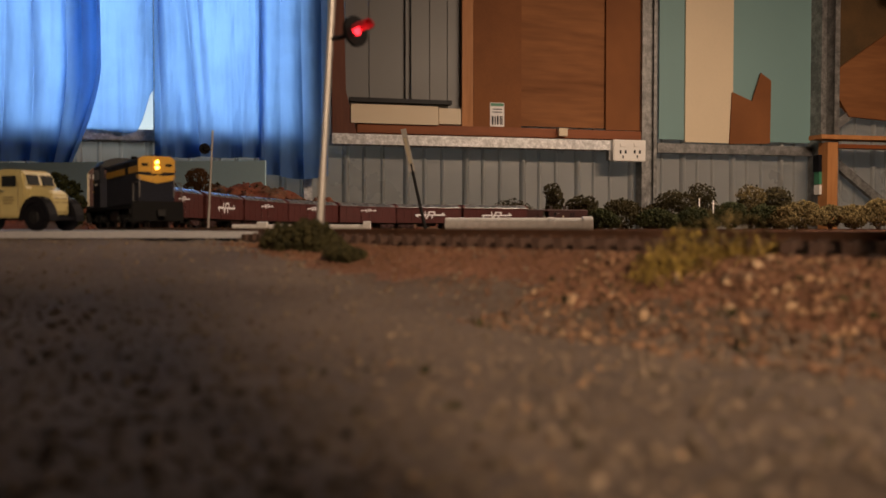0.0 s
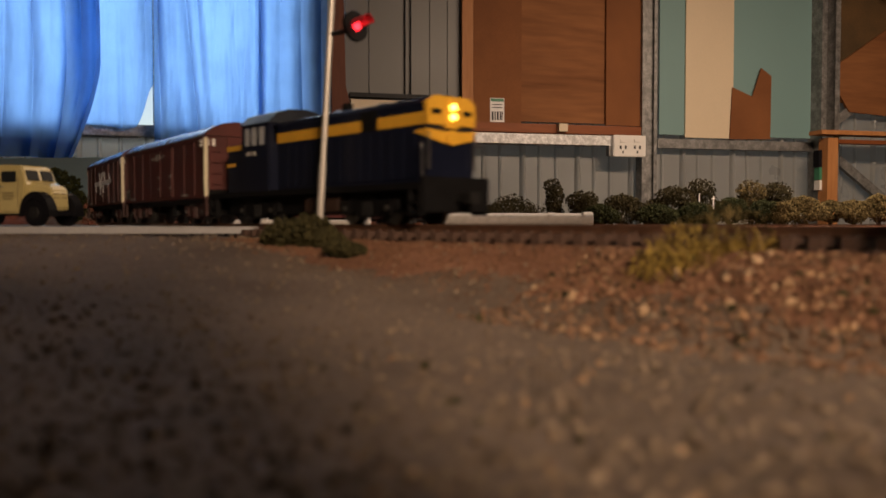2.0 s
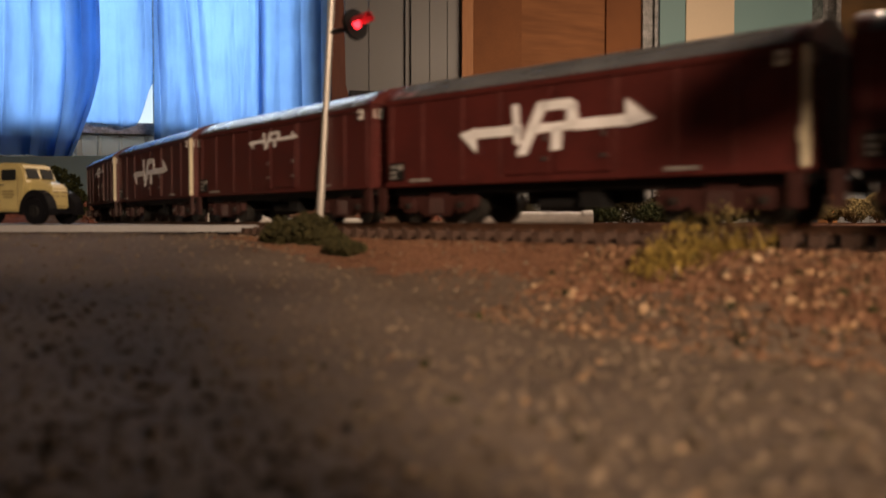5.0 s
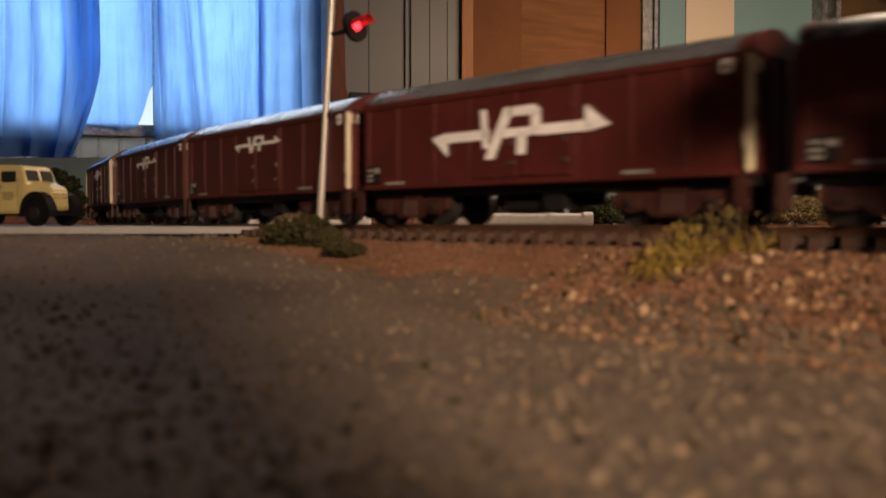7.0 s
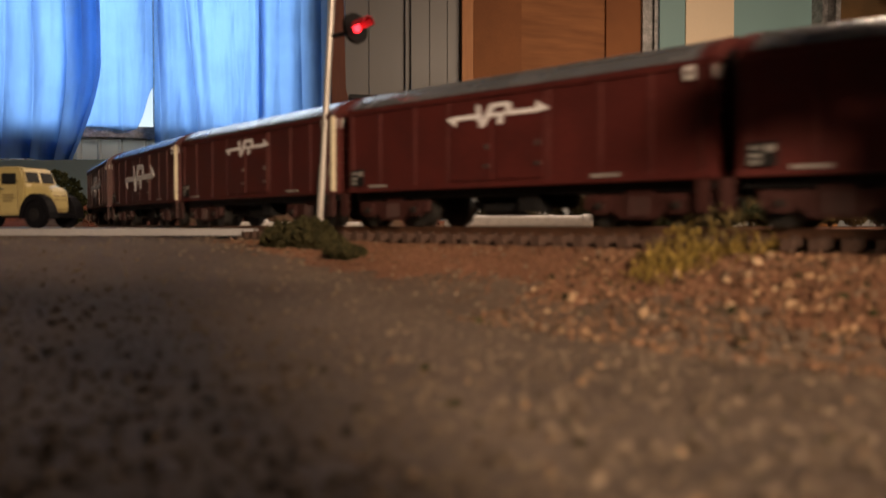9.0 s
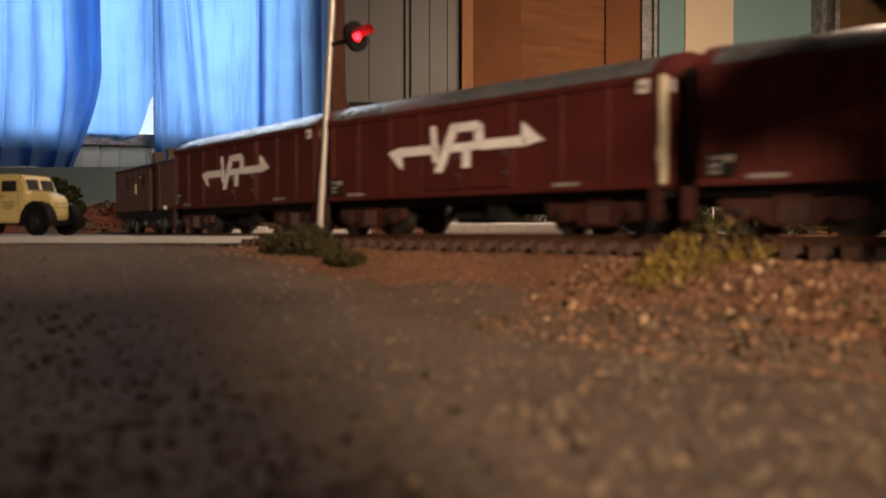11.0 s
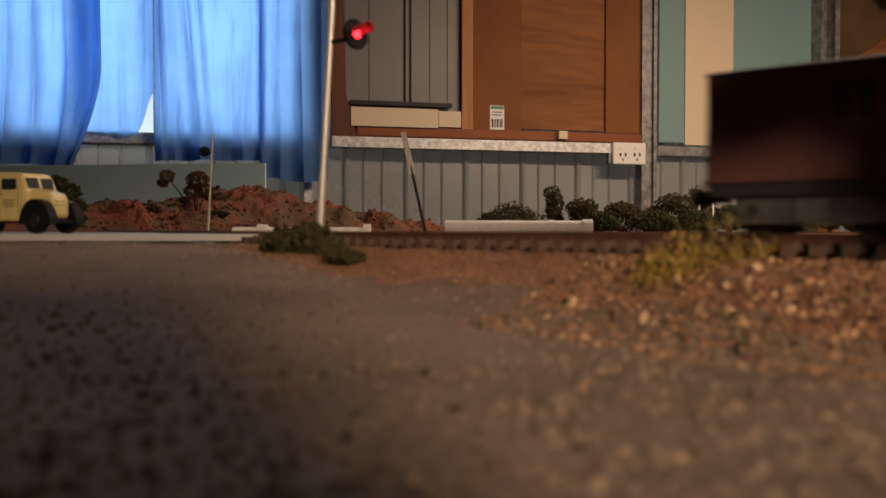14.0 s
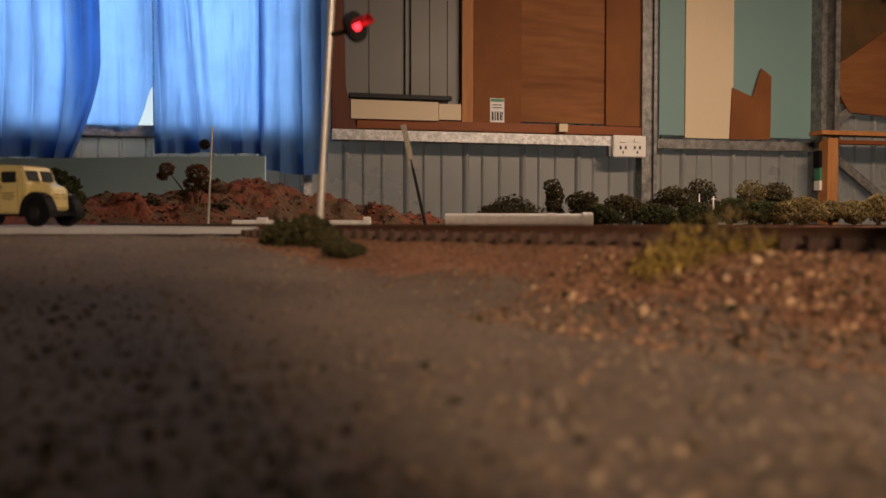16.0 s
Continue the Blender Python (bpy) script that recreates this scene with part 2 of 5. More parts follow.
HILLS = [(-0.41, 1.73, 0.25, 0.096), (-0.27, 1.77, 0.20, 0.064), (-0.17, 1.83, 0.20, 0.046), (-0.06, 1.87, 0.14, 0.028), (-0.52, 1.42, 0.20, 0.056), (-0.68, 1.36, 0.24, 0.060),
         (-0.41, 1.40, 0.12, 0.040), (-0.47, 1.60, 0.20, 0.066), (-0.9, 1.3, 0.3, 0.05), (0.03, 1.92, 0.12, 0.014)]


def ground_sheet():
    xs = np.concatenate([np.linspace(-1.3, -0.5, 60)[:-1], np.linspace(-0.5, 0.4, 190)[:-1], np.linspace(0.4, 3.3, 60)])
    ys = np.concatenate([np.linspace(-0.35, 0.0, 14)[:-1], np.linspace(0.0, 0.62, 130)[:-1], np.linspace(0.62, 1.2, 50)[:-1], np.linspace(1.2, 2.02, 150)[:-1], np.linspace(2.02, 2.25, 12)])
    verts, faces = [], []
    for y in ys:
        for x in xs:
            z = ground_z(x, y)
            if y > 0.9 and x < 0.3:
                z += hill_z(x, y)
            verts.append((x, y, z))
    nx = len(xs)
    for j in range(len(ys) - 1):
        for i in range(nx - 1):
            a = j * nx + i
            faces.append((a, a + 1, a + nx + 1, a + nx))
    me = bpy.data.meshes.new("ground")
    me.from_pydata(verts, [], faces)
    me.materials.append(M["grit"]), me.materials.append(M["red_dirt"]), me.materials.append(M["ballast"])
    for p in me.polygons:
        p.use_smooth = True
        c = p.center
        d = off_line(c.x, c.y)
        if c.y > 0.75 or (d < 0.044 + 0.10 * max(c.x - 0.02, 0) + 0.010 * noise.noise(c * 30) + 0.006 * noise.noise(c * 110) and c.x > -0.055 + 0.02 * noise.noise(c * 25)):
            p.material_index = 1 if c.y > 0.75 else 2
    ob = new("ground", me)
    return tagged(ob, "scenic model railway ground of brown grit with red dirt mounds", "ground", kind="structure")


GROUND = ground_sheet()


def lay_track():
    tr = thing("track", "model railway track with rusty rails on dark sleepers", "track", kind="structure")
    for side in (-1, 1):
        verts, faces = [], []
        dirs = np.gradient(LINE, axis=0)
        dirs /= np.linalg.norm(dirs, axis=1)[:, None]
        keep = range(0, len(LINE), 3)
        prof = [(-0.0004, 0), (0.0004, 0), (0.0004, -0.0008), (0.00015, -0.0011), (0.0002, -0.0021), (0.0009, -0.0024), (-0.0009, -0.0024),
                (-0.0002, -0.0021), (-0.00015, -0.0011), (-0.0004, -0.0008)]
        n = len(prof)
        for k in keep:
            nx, ny = -dirs[k][1], dirs[k][0]
            for o, z in prof:
                verts.append((LINE[k][0] + nx * (side * 0.0086 + o), LINE[k][1] + ny * (side * 0.0086 + o), z + grade(LINE[k][1])))
        for k in range(len(keep) - 1):
            for i in range(n):
                a, b = k * n + i, k * n + (i + 1) % n
                faces.append((a, b, b + n, a + n))
        me = bpy.data.meshes.new("rail")
        me.from_pydata(verts, [], faces)
        me.materials.append(M["rail"])
        ob = new("rail", me)
        ob.parent = tr
    bm = bmesh.new()
    box(bm, -0.0014, 0.0014, -0.0155, 0.0155, -0.0052, -0.0024)
    for s in (-1, 1):
        for e in (-1, 1):
            box(bm, -0.001, 0.001, s * 0.0086 + e * 0.0013 - 0.0005, s * 0.0086 + e * 0.0013 + 0.0005, -0.0026, -0.0017)
    me = mesh("sleeper", bm, "sleeper")
    s, made = ZERO, 0
    total = ZERO + (len(LINE) - 2) * STEP
    while s < total:
        p, q = along(s), along(s + 0.004)
        near = -0.4 < p[0] < 0.42 and (p[1] < 1.0 or p[0] > 0)
        if near or -0.4 < p[0] < 0.6:
            ob = new("sleeper", me)
            ob.parent = tr
            ob.matrix_basis = Matrix.Translation((p[0], p[1], grade(p[1]))) @ Matrix.Rotation(math.atan2(q[1] - p[1], q[0] - p[0]) + random.uniform(-0.03, 0.03), 4, "Z")
            made += 1
        s += 0.0068
    return tr


TRACK = lay_track()


# ---- shed ----
WA = math.atan(0.2516)
WALL = Matrix.Translation((0, 2.88, 0)) @ Matrix.Rotation(WA, 4, "Z")      # x along the wall, -y into the room


def w_at(px, py, out=0.0):
    """Along the wall and up, for a bearing (px, py) on the level view, on a plane out metres before the wall."""
    k = (px - 784) / FOCAL
    d = (2.88 - out / math.cos(WA)) / (1 - 0.2516 * k)
    return k * d * math.cos(WA) + (d - 2.88) * math.sin(WA), (408.4 - py) / FOCAL * d


def on_wall(name, material, label, category, x0, y0, x1, y1, thick, out=0.0, kind="structure", bevel=0.0, parent=None):
    """A board on the wall between two bearings; it stands out from the cladding by out and is thick deep."""
    (u0, z1), (u1, z0) = w_at(x0, y0, out + thick), w_at(x1, y1, out + thick)
    bm = bmesh.new()
    box(bm, u0, u1, -out - thick, -out, z0, z1)
    ob = part(name, bm, material, parent, "", False, bevel)
    if parent is None:
        ob.matrix_basis = WALL
        tagged(ob, label, category, kind=kind)
    elif label:
        tagged(ob, label)
    return ob


FLOOR_Z, CEIL_Z = -1.0, 1.95


def shed():
    bm = bmesh.new()
    box(bm, -4.2, 4.2, -3.2, 4.6, FLOOR_Z - 0.1, FLOOR_Z)
    set_piece("floor", bm, "concrete", "bare grey concrete shed floor", "floor")
    bm = bmesh.new()
    box(bm, -4.2, 4.2, -3.2, 4.6, CEIL_Z, CEIL_Z + 0.05)
    set_piece("ceiling", bm, "ceiling", "plain pale lined shed ceiling", "ceiling")
    for nm, d in (("wall_west", (-3.4, -3.3, -3.2, 4.6)), ("wall_east", (3.9, 4.0, -3.2, 4.6)), ("wall_south", (-4.2, 4.2, -2.6, -2.5))):
        bm = bmesh.new()
        box(bm, *d, FLOOR_Z, CEIL_Z)
        set_piece(nm, bm, "cladding", "grey steel shed wall", "wall")
    # ribbed far wall with the window opening: sheet profile along u
    wl, wr = w_at(-60, 0)[0], w_at(540, 0)[0]
    sill, head = 0.262, 1.42

    # one sheet: a tall rib and two swages every 205 mm
    def swage(u, wide, high, n=6):
        return [(u + wide * k / n, high * math.sin(math.pi * k / n) ** 0.7) for k in range(n + 1)]

    prof = [(-0.001, 0.0)] + swage(0.0, 0.024, 0.016, 8) + [(0.025, 0.0), (0.065, 0.0)] + swage(0.066, 0.013, 0.0075) + [(0.080, 0.0), (0.127, 0.0)] + swage(0.128, 0.013, 0.0075) + [(0.142, 0.0)]
    shift = w_at(606, 0)[0]

    def sheet(u0, u1, z0, z1, bm):
        pts = [(u0, 0.0)]
        for k in range(-40, 40):
            for du, o in prof:
                u = shift + k * 0.205 + du
                if u0 + 0.001 < u < u1 - 0.001:
                    pts.append((u, -o))
        pts.append((u1, 0.0))
        a = [bm.verts.new((p[0], p[1], z0)) for p in pts]
        b = [bm.verts.new((p[0], p[1], z1)) for p in pts]
        for i in range(len(pts) - 1):
            bm.faces.new((a[i], a[i + 1], b[i + 1], b[i]))
    bm = bmesh.new()
    sheet(-4.2, wl, FLOOR_Z, CEIL_Z, bm)
    sheet(wl, wr, FLOOR_Z, sill, bm)
    sheet(wl, wr, head, CEIL_Z, bm)
    sheet(wr, 4.2, FLOOR_Z, CEIL_Z, bm)
    bmesh.ops.solidify(bm, geom=bm.faces[:], thickness=0.004)
    ob = set_piece("wall_north", bm, "cladding", "ribbed grey steel cladding of the shed's far wall", "wall")
    ob.matrix_basis = WALL
    # window frame
    win = thing("window_1", "aluminium shed window bright with daylight behind the curtains", "window", WALL, kind="structure")
    for d in ((wl, wr, -0.02, 0.03, sill, sill + 0.03), (wl, wr, -0.02, 0.03, head - 0.03, head), (wl, wl + 0.03, -0.02, 0.03, sill, head),
              (wr - 0.03, wr, -0.02, 0.03, sill, head), (-0.93, -0.90, -0.02, 0.03, sill, head)):
        boxes("window_frame", "galv", win, d, bevel=0.002)
    lamp = area("window_daylight", (0, 0, 0), (0, -1, 0), wr - wl, head - sill, WINDOW_W, (0.80, 0.90, 1.0))
    lamp.matrix_world = WALL @ Matrix.Translation(((wl + wr) / 2, 0.22, (sill + head) / 2)) @ Matrix.Rotation(radians(-90), 4, "X")
    lamp.data.spread = radians(110)
    return wl, wr, sill, head


WINDOW_W = 9.8
shed()

# unseen warm light from right above, set low to favour the lower far wall
area("far_warm_light", (1.2, 1.45, 0.96), (1.16, 1.75, 0), 1.1, 0.14, 42.0, (1.0, 0.73, 0.53))
# added light behind the camera, no lamp seen; narrow cone brightens the right verge
area("near_fill_light", (0.30, -0.70, 0.36), (0.045, 0.22, 0), 0.20, 0.14, 0.70, (1.0, 0.70, 0.46)).data.spread = radians(38)


def CHANNEL(u0, u1):
    """Section of an open channel column, its mouth to the room."""
    return [(u0, -0.02), (u1, -0.02), (u1, -0.09), (u1 - 0.020, -0.09), (u1 - 0.020, -0.086), (u1 - 0.004, -0.086), (u1 - 0.004, -0.024), (u0 + 0.004, -0.024), (u0 + 0.004, -0.086),
            (u0 + 0.007, -0.086), (u0 + 0.007, -0.09), (u0, -0.09)]


def wall_fittings():
    # galvanised frame of the shed
    for nm, a in (("girt", (586, 247, 1080, 261)), ("girt", (1163, 263, 1436, 275)), ("girt", (-60, 236, 560, 252))):
        x0, y0, x1, y1 = a
        (u0, z0), (u1, _) = w_at(x0, y0, 0.045), w_at(x1, y1, 0.045)
        th = 0.0335
        bm = bmesh.new()
        zc = 0.2965
        front = -0.088 if x0 == 586 else -0.045
        prism(bm, [(front, zc), (-0.019, zc), (-0.019, zc - th), (-0.022, zc - th), (-0.022, zc - 0.004), (front + 0.003, zc - 0.004), (front + 0.003, zc - th), (front, zc - th)], u0, u1)
        ob = set_piece("trim", bm, "column" if x0 == 1163 else "galv", "mottled galvanised steel wall girt", "girt")
        ob.matrix_basis = WALL
    for x0, x1 in ((1136, 1160), (1444, 1476)):
        u0, u1 = w_at(x0, 0, 0.07)[0], w_at(x1, 0, 0.07)[0]
        bm = bmesh.new()
        prism(bm, CHANNEL(u0, u1) if x0 > 1400 else [(u0, -0.02), (u1, -0.02), (u1, -0.075), (u1 - 0.012, -0.075), (u1 - 0.012, -0.07), (u1 - 0.004, -0.07), (u1 - 0.004, -0.06), (u0 + 0.02, -0.06), (u0 + 0.016, -0.066), (u0, -0.066)],
              FLOOR_Z, CEIL_Z, "z")
        ob = set_piece("column", bm, "column", "galvanised steel column of the shed frame", "column")
        ob.matrix_basis = WALL
    on_wall("lower_stud", "galv", "short galvanised stud below the window", "stud", 538, 262, 553, 700, 0.03, 0.02)
    # added sheet above the batten, double rib; the upper wall's dimness is in its colour
    bm = bmesh.new()
    (u0, z0), (u1, z1) = w_at(612, 236, 0.02), w_at(826, -140, 0.02)
    box(bm, u0, u1, -0.020, -0.0155, z0, z1)
    ob = set_piece("dim_sheet", bm, "dim_sheet", "added dark grey ribbed sheet, toned for the dim upper wall", "sheet")
    ob.matrix_basis = WALL
    for px, wd in ((655, 2), (718, 4), (728, 4), (762, 2), (793, 2)):
        a, b = w_at(px, 0, 0.03)[0], w_at(px + wd, 0, 0.03)[0]
        boxes("rib", "dim_sheet", ob, (a, b, -0.032 if wd > 2 else -0.024, -0.019, z0, z1))
    # boards stood on the girts
    on_wall("plywood_sheet", "ply", "reddish brown plywood sheet leaning on the wall girt", "plywood", 921, -120, 1069, 236, 0.012, 0.026, "")
    on_wall("plywood_sheet", "ply_plain", "narrow brown plywood strip leaning on the wall girt", "plywood", 838, -120, 922, 240, 0.008, 0.040, "")
    on_wall("plywood_sheet", "ply_plain", "brown plywood offcut leaning against the steel column", "plywood", 1071, -120, 1134, 240, 0.010, 0.040, "")
    on_wall("board_edge", "pine", "pale sawn board edge standing on the girt", "board", 818, -120, 838, 240, 0.016, 0.030, "")
    on_wall("timber_beam", "timber", "reddish timber batten lying along the girt", "batten", 632, 226, 1134, 256.4, 0.03, 0.05, "", 0.002)
    on_wall("white_shelf", "cream_board", "pale painted board lying on the batten", "board", 622, 192, 776, 230, 0.06, 0.03, "")
    on_wall("shelf_end", "cream_board", "small pale block beside the board", "block", 777, 200, 816, 229, 0.05, 0.03, "")
    on_wall("black_strip", "black", "thin black strip resting on the pale board", "strip", 620, 180, 800, 194, 0.03, 0.035, "")
    # pale block where the batten has a lighter patch
    on_wall("pale_block", "cream_board", "small pale block on the batten", "block", 989, 235, 1004, 249, 0.02, 0.082, "")
    # barcode label on the plywood strip
    lab = thing("sticker", "white price sticker with green top and dark bars", "sticker", WALL)
    def stick(name, material, a, out, label=""):
        on_wall(name, material, label, "", *a, 0.0006, out, parent=lab)
    stick("paper", "white", (867, 190, 892, 233), 0.0482)
    stick("header", "green_ink", (868, 191, 891, 197), 0.0490)
    for k, (a, b) in enumerate(((870, 873), (875, 877), (879, 882), (884, 886), (887, 889))):
        stick("bar", "black", (a, 214, b, 229), 0.0490)
    for yy in (201, 206):
        stick("print_line", "black", (871, yy, 888, yy + 2), 0.0490)
    # dark sloping post beside the curtain
    bm = bmesh.new()
    pts = [w_at(a, b, 0.085) for a, b in ((588, 247), (633, 247), (612, 170), (608, -120), (588, -120))]
    prism(bm, pts, -0.085, -0.05, "y")
    ob = tagged(part("timber_post", bm, "dark_timber", bevel=0.002), "dark red timber post with flaking paint by the curtain", "post")
    ob.matrix_basis = WALL
    # right bay: painted boards
    on_wall("teal_board", "teal", "pale teal painted backing board", "board", 1165, -120, 1440, 262, 0.006, 0.024, "")
    on_wall("cream_strip", "cream_board", "cream painted board strip standing on the girt", "board", 1211, -120, 1295, 262, 0.006, 0.032, "")
    bm = bmesh.new()
    pts = [w_at(*p, 0.046) for p in ((1290, 263), (1361, 263), (1362, 152), (1344, 138), (1329, 188), (1294, 172))]
    prism(bm, pts, -0.046, -0.040, "y")
    ob = tagged(part("plywood_offcut", bm, "ply_plain"), "brown plywood offcut with a jagged broken top", "plywood")
    ob.matrix_basis = WALL
    # far right: plywood, brace, timber stand
    on_wall("plywood_sheet", "ply_old", "dull olive brown plywood sheet behind the timber stand", "plywood", 1477, -120, 1640, 205, 0.01, 0.03, "")
    bm = bmesh.new()
    prism(bm, [w_at(*p, 0.055) for p in ((1480, 131), (1568, 68), (1640, 16), (1640, 230), (1500, 215), (1480, 180))], -0.055, -0.043, "y")
    ob = tagged(part("plywood_offcut", bm, "ply"), "darker plywood offcut leaning at a slant", "plywood")
    ob.matrix_basis = WALL
    for a, b, w in (((1476, 232), (1600, 138), 0.02), ((1484, 300), (1600, 398), 0.02)):
        (u0, z0), (u1, z1) = w_at(*a, 0.05), w_at(*b, 0.05)
        bm = bmesh.new()
        prism(bm, [(u0, z0 - w), (u1, z1 - w), (u1, z1 + w), (u0, z0 + w)], -0.05, -0.03, "y")
        ob = tagged(part("steel_brace", bm, "column"), "diagonal galvanised steel brace", "brace", kind="structure")
        ob.matrix_basis = WALL
    stand = thing("timber_stand", "orange pine trestle with a level top rail", "trestle", WALL)
    on_wall("top_rail", "pine", "", "", 1452, 246, 1640, 259, 0.07, 0.10, parent=stand)
    on_wall("lower_rail", "timber", "", "", 1482, 263, 1640, 274, 0.04, 0.10, parent=stand)
    on_wall("leg", "pine", "", "", 1463, 260, 1481, 820, 0.05, 0.11, parent=stand)
    on_wall("clamp", "rubber", "", "", 1447, 282, 1462, 312, 0.03, 0.10, parent=stand)
    on_wall("clamp_body", "green_ink", "", "", 1449, 312, 1461, 334, 0.03, 0.10, parent=stand)
    on_wall("clamp_foot", "plastic", "", "", 1449, 335, 1461, 352, 0.03, 0.10, parent=stand)
    # double power point
    gpo = thing("power_outlet", "white plastic double power outlet on the steel column", "outlet", WALL)
    on_wall("base_plate", "plastic", "", "", 1085, 255, 1142, 294, 0.030, 0.075, parent=gpo, bevel=0.002)
    for cx in (1102, 1127):
        for a in ((-6, 274, -3, 280), (3, 274, 6, 280), (-1, 283, 1, 288)):
            on_wall("socket_slot", "black", "", "", cx + a[0], a[1], cx + a[2], a[3], 0.001, 0.1052, parent=gpo)
        on_wall("switch", "plastic", "", "", cx - 5, 262, cx + 4, 268, 0.003, 0.1052, parent=gpo)
    # grey strip added where the outlet's shadow falls on its left
    on_wall("shadow_strip", "silver", "", "", 1077, 262, 1086, 292, 0.025, 0.06, parent=gpo)


M["green_ink"] = mat("green_ink", (0.05, 0.22, 0.12), 0.5, 0, 0.1, 60, 900, 0)
wall_fittings()


def curtain(name, x0, x1, bottom, depth, seed, label, ridges, out=0.11, swoop=0.0, top=-150, hem_rows=0, crinkle=1.0):
    """A hanging cloth between two bearings; ridges: bearing, half width, height of the fold, drift towards the foot."""
    nu, nz = 320, 40
    u0, u1 = w_at(x0, 0, out)[0], w_at(x1, 0, out)[0]
    zt = w_at((x0 + x1) / 2, top, out)[1]
    wide = x1 - x0
    verts, faces = [], []
    for j in range(nz + 1):
        v = j / nz
        for i in range(nu + 1):
            a = i / nu
            zb = w_at((x0 + x1) / 2, bottom(x0 + wide * a), out)[1]
            z = zt + (zb - zt) * v
            u = u0 + (u1 - u0) * a
            if swoop:
                u += swoop * a ** 3 * max(0, (v - 0.60) / 0.40) ** 1.5
            f = 0.0
            for k, (c, half, amp, drift) in enumerate(ridges):
                e = (a - (c - x0 + drift * (v - 0.5)) / wide) * wide / (half * (0.8 + 0.4 * v))
                g = math.exp(-e * e)
                fade = 0.7 + 0.3 * math.sin(v * 4 + k * 2.1)
                f += amp * g * fade
                u -= 0.7 * abs(amp) * fade * half / wide * e * g * (u1 - u0)
            px = x0 + wide * a
            f += crinkle * (0.30 * noise.noise(Vector((px * 0.022, v * 2.0, seed))) + 0.10 * noise.noise(Vector((px * 0.06 + v * 2, v * 11, seed))) + 0.05 * noise.noise(Vector((px * 0.16, v * 24, seed + 5))))
            verts.append((u, -out - depth * f * (0.6 + 0.4 * v), z))
    for j in range(nz):
        for i in range(nu):
            b = j * (nu + 1) + i
            faces.append((b, b + 1, b + nu + 2, b + nu + 1))
    me = bpy.data.meshes.new(name)
    me.from_pydata(verts, [], faces)
    me.materials.append(M["curtain"])
    for p in me.polygons:
        p.use_smooth = True
    ob = new(name, me)
    ob.matrix_basis = WALL
    # turned-up hem: a second layer along the foot
    if hem_rows:
        low = [(x, y - 0.003, z) for x, y, z in verts[(nz - hem_rows) * (nu + 1):]]
        hem = bpy.data.meshes.new("hem")
        hem.from_pydata(low, [], [(b, b + 1, b + nu + 2, b + nu + 1) for j in range(hem_rows) for b in range(j * (nu + 1), j * (nu + 1) + nu)])
        hem.materials.append(M["curtain"])
        for p in hem.polygons:
            p.use_smooth = True
        new("hem", hem).parent = ob
    return tagged(ob, label, "curtain", "curtains at the shed window")


def hitched(x):
    """Foot of the caught-up curtain: low in the middle, drawn up at the edge of the next one."""
    return 238 + 6 * math.exp(-((x - 222) / 26) ** 2) - 76 * smooth01(240, 280, x)


curtain("curtain", -120, 184, lambda x: 297 - 4 * math.sin(x * 0.03), 0.040, 1, "thin blue curtain hanging in soft folds, lit from behind",
        [(-80, 22, 1.0, 0), (-30, 16, 0.8, 10), (14, 15, 1.0, -6), (64, 13, 1.1, 8), (92, 12, 0.5, 20), (122, 12, 1.1, 18), (150, 10, 0.6, 12), (176, 9, 1.2, -4)], 0.085, -0.085, hem_rows=3)
curtain("curtain", 126, 275, hitched, 0.022, 7, "thin blue curtain hitched up above the window sill",
        [(150, 14, 0.9, -10), (196, 10, 0.9, -24), (216, 8, 0.7, 6), (262, 9, 0.8, 4)], 0.055, crinkle=1.6)
curtain("curtain", 275, 469, lambda x: 290 - 0.02 * (x - 275), 0.062, 3, "thin pale blue curtain lit brightly from behind",
        [(285, 9, 0.8, 8), (306, 9, 0.7, 16), (336, 13, 1.1, 40), (356, 7, 0.5, 34), (384, 10, 0.45, -14), (414, 18, 0.35, 30), (440, 12, 0.4, -20), (462, 7, 0.9, 3)], 0.075, hem_rows=2, crinkle=1.2)
curtain("curtain", 458, 582, lambda x: 322 + 4 * math.sin(x * 0.05), 0.034, 4, "thin blue curtain bunched beside a timber post",
        [(464, 8, 0.9, 6), (497, 11, 1.3, -3), (533, 13, 1.2, 6), (568, 10, 1.2, 3)], 0.092, hem_rows=3)


# ---- scenery on the layout ----
def at(px, y, z=0.0):
    """A place at depth y on a bearing of the level view."""
    return Vector(((px - 784) / FOCAL * y, y, z))


def table():
    fascia = thing("layout_table", "timber benchwork carrying the model railway", "table", kind="structure")
    boxes("top", "pine", fascia, (-1.3, 3.3, -0.35, 2.25, -0.075, -0.045))
    for x in (-1.2, 0.2, 1.6, 3.2):
        for y in (-0.28, 2.15):
            boxes("leg", "pine", fascia, (x - 0.035, x + 0.035, y - 0.035, y + 0.035, FLOOR_Z, -0.075))
    b = bmesh.new()
    a, c = at(-40, 2.04), at(470, 1.95)
    n = Vector((c.y - a.y, a.x - c.x, 0)).normalized() * 0.006
    prism(b, [(a.x, a.y), (c.x, c.y), (c.x - n.x, c.y - n.y), (a.x - n.x, a.y - n.y)], -0.01, 0.152, "z")
    tagged(part("backscene_board", b, "backscene"), "low pale teal painted backscene board behind the hills", "board")


table()


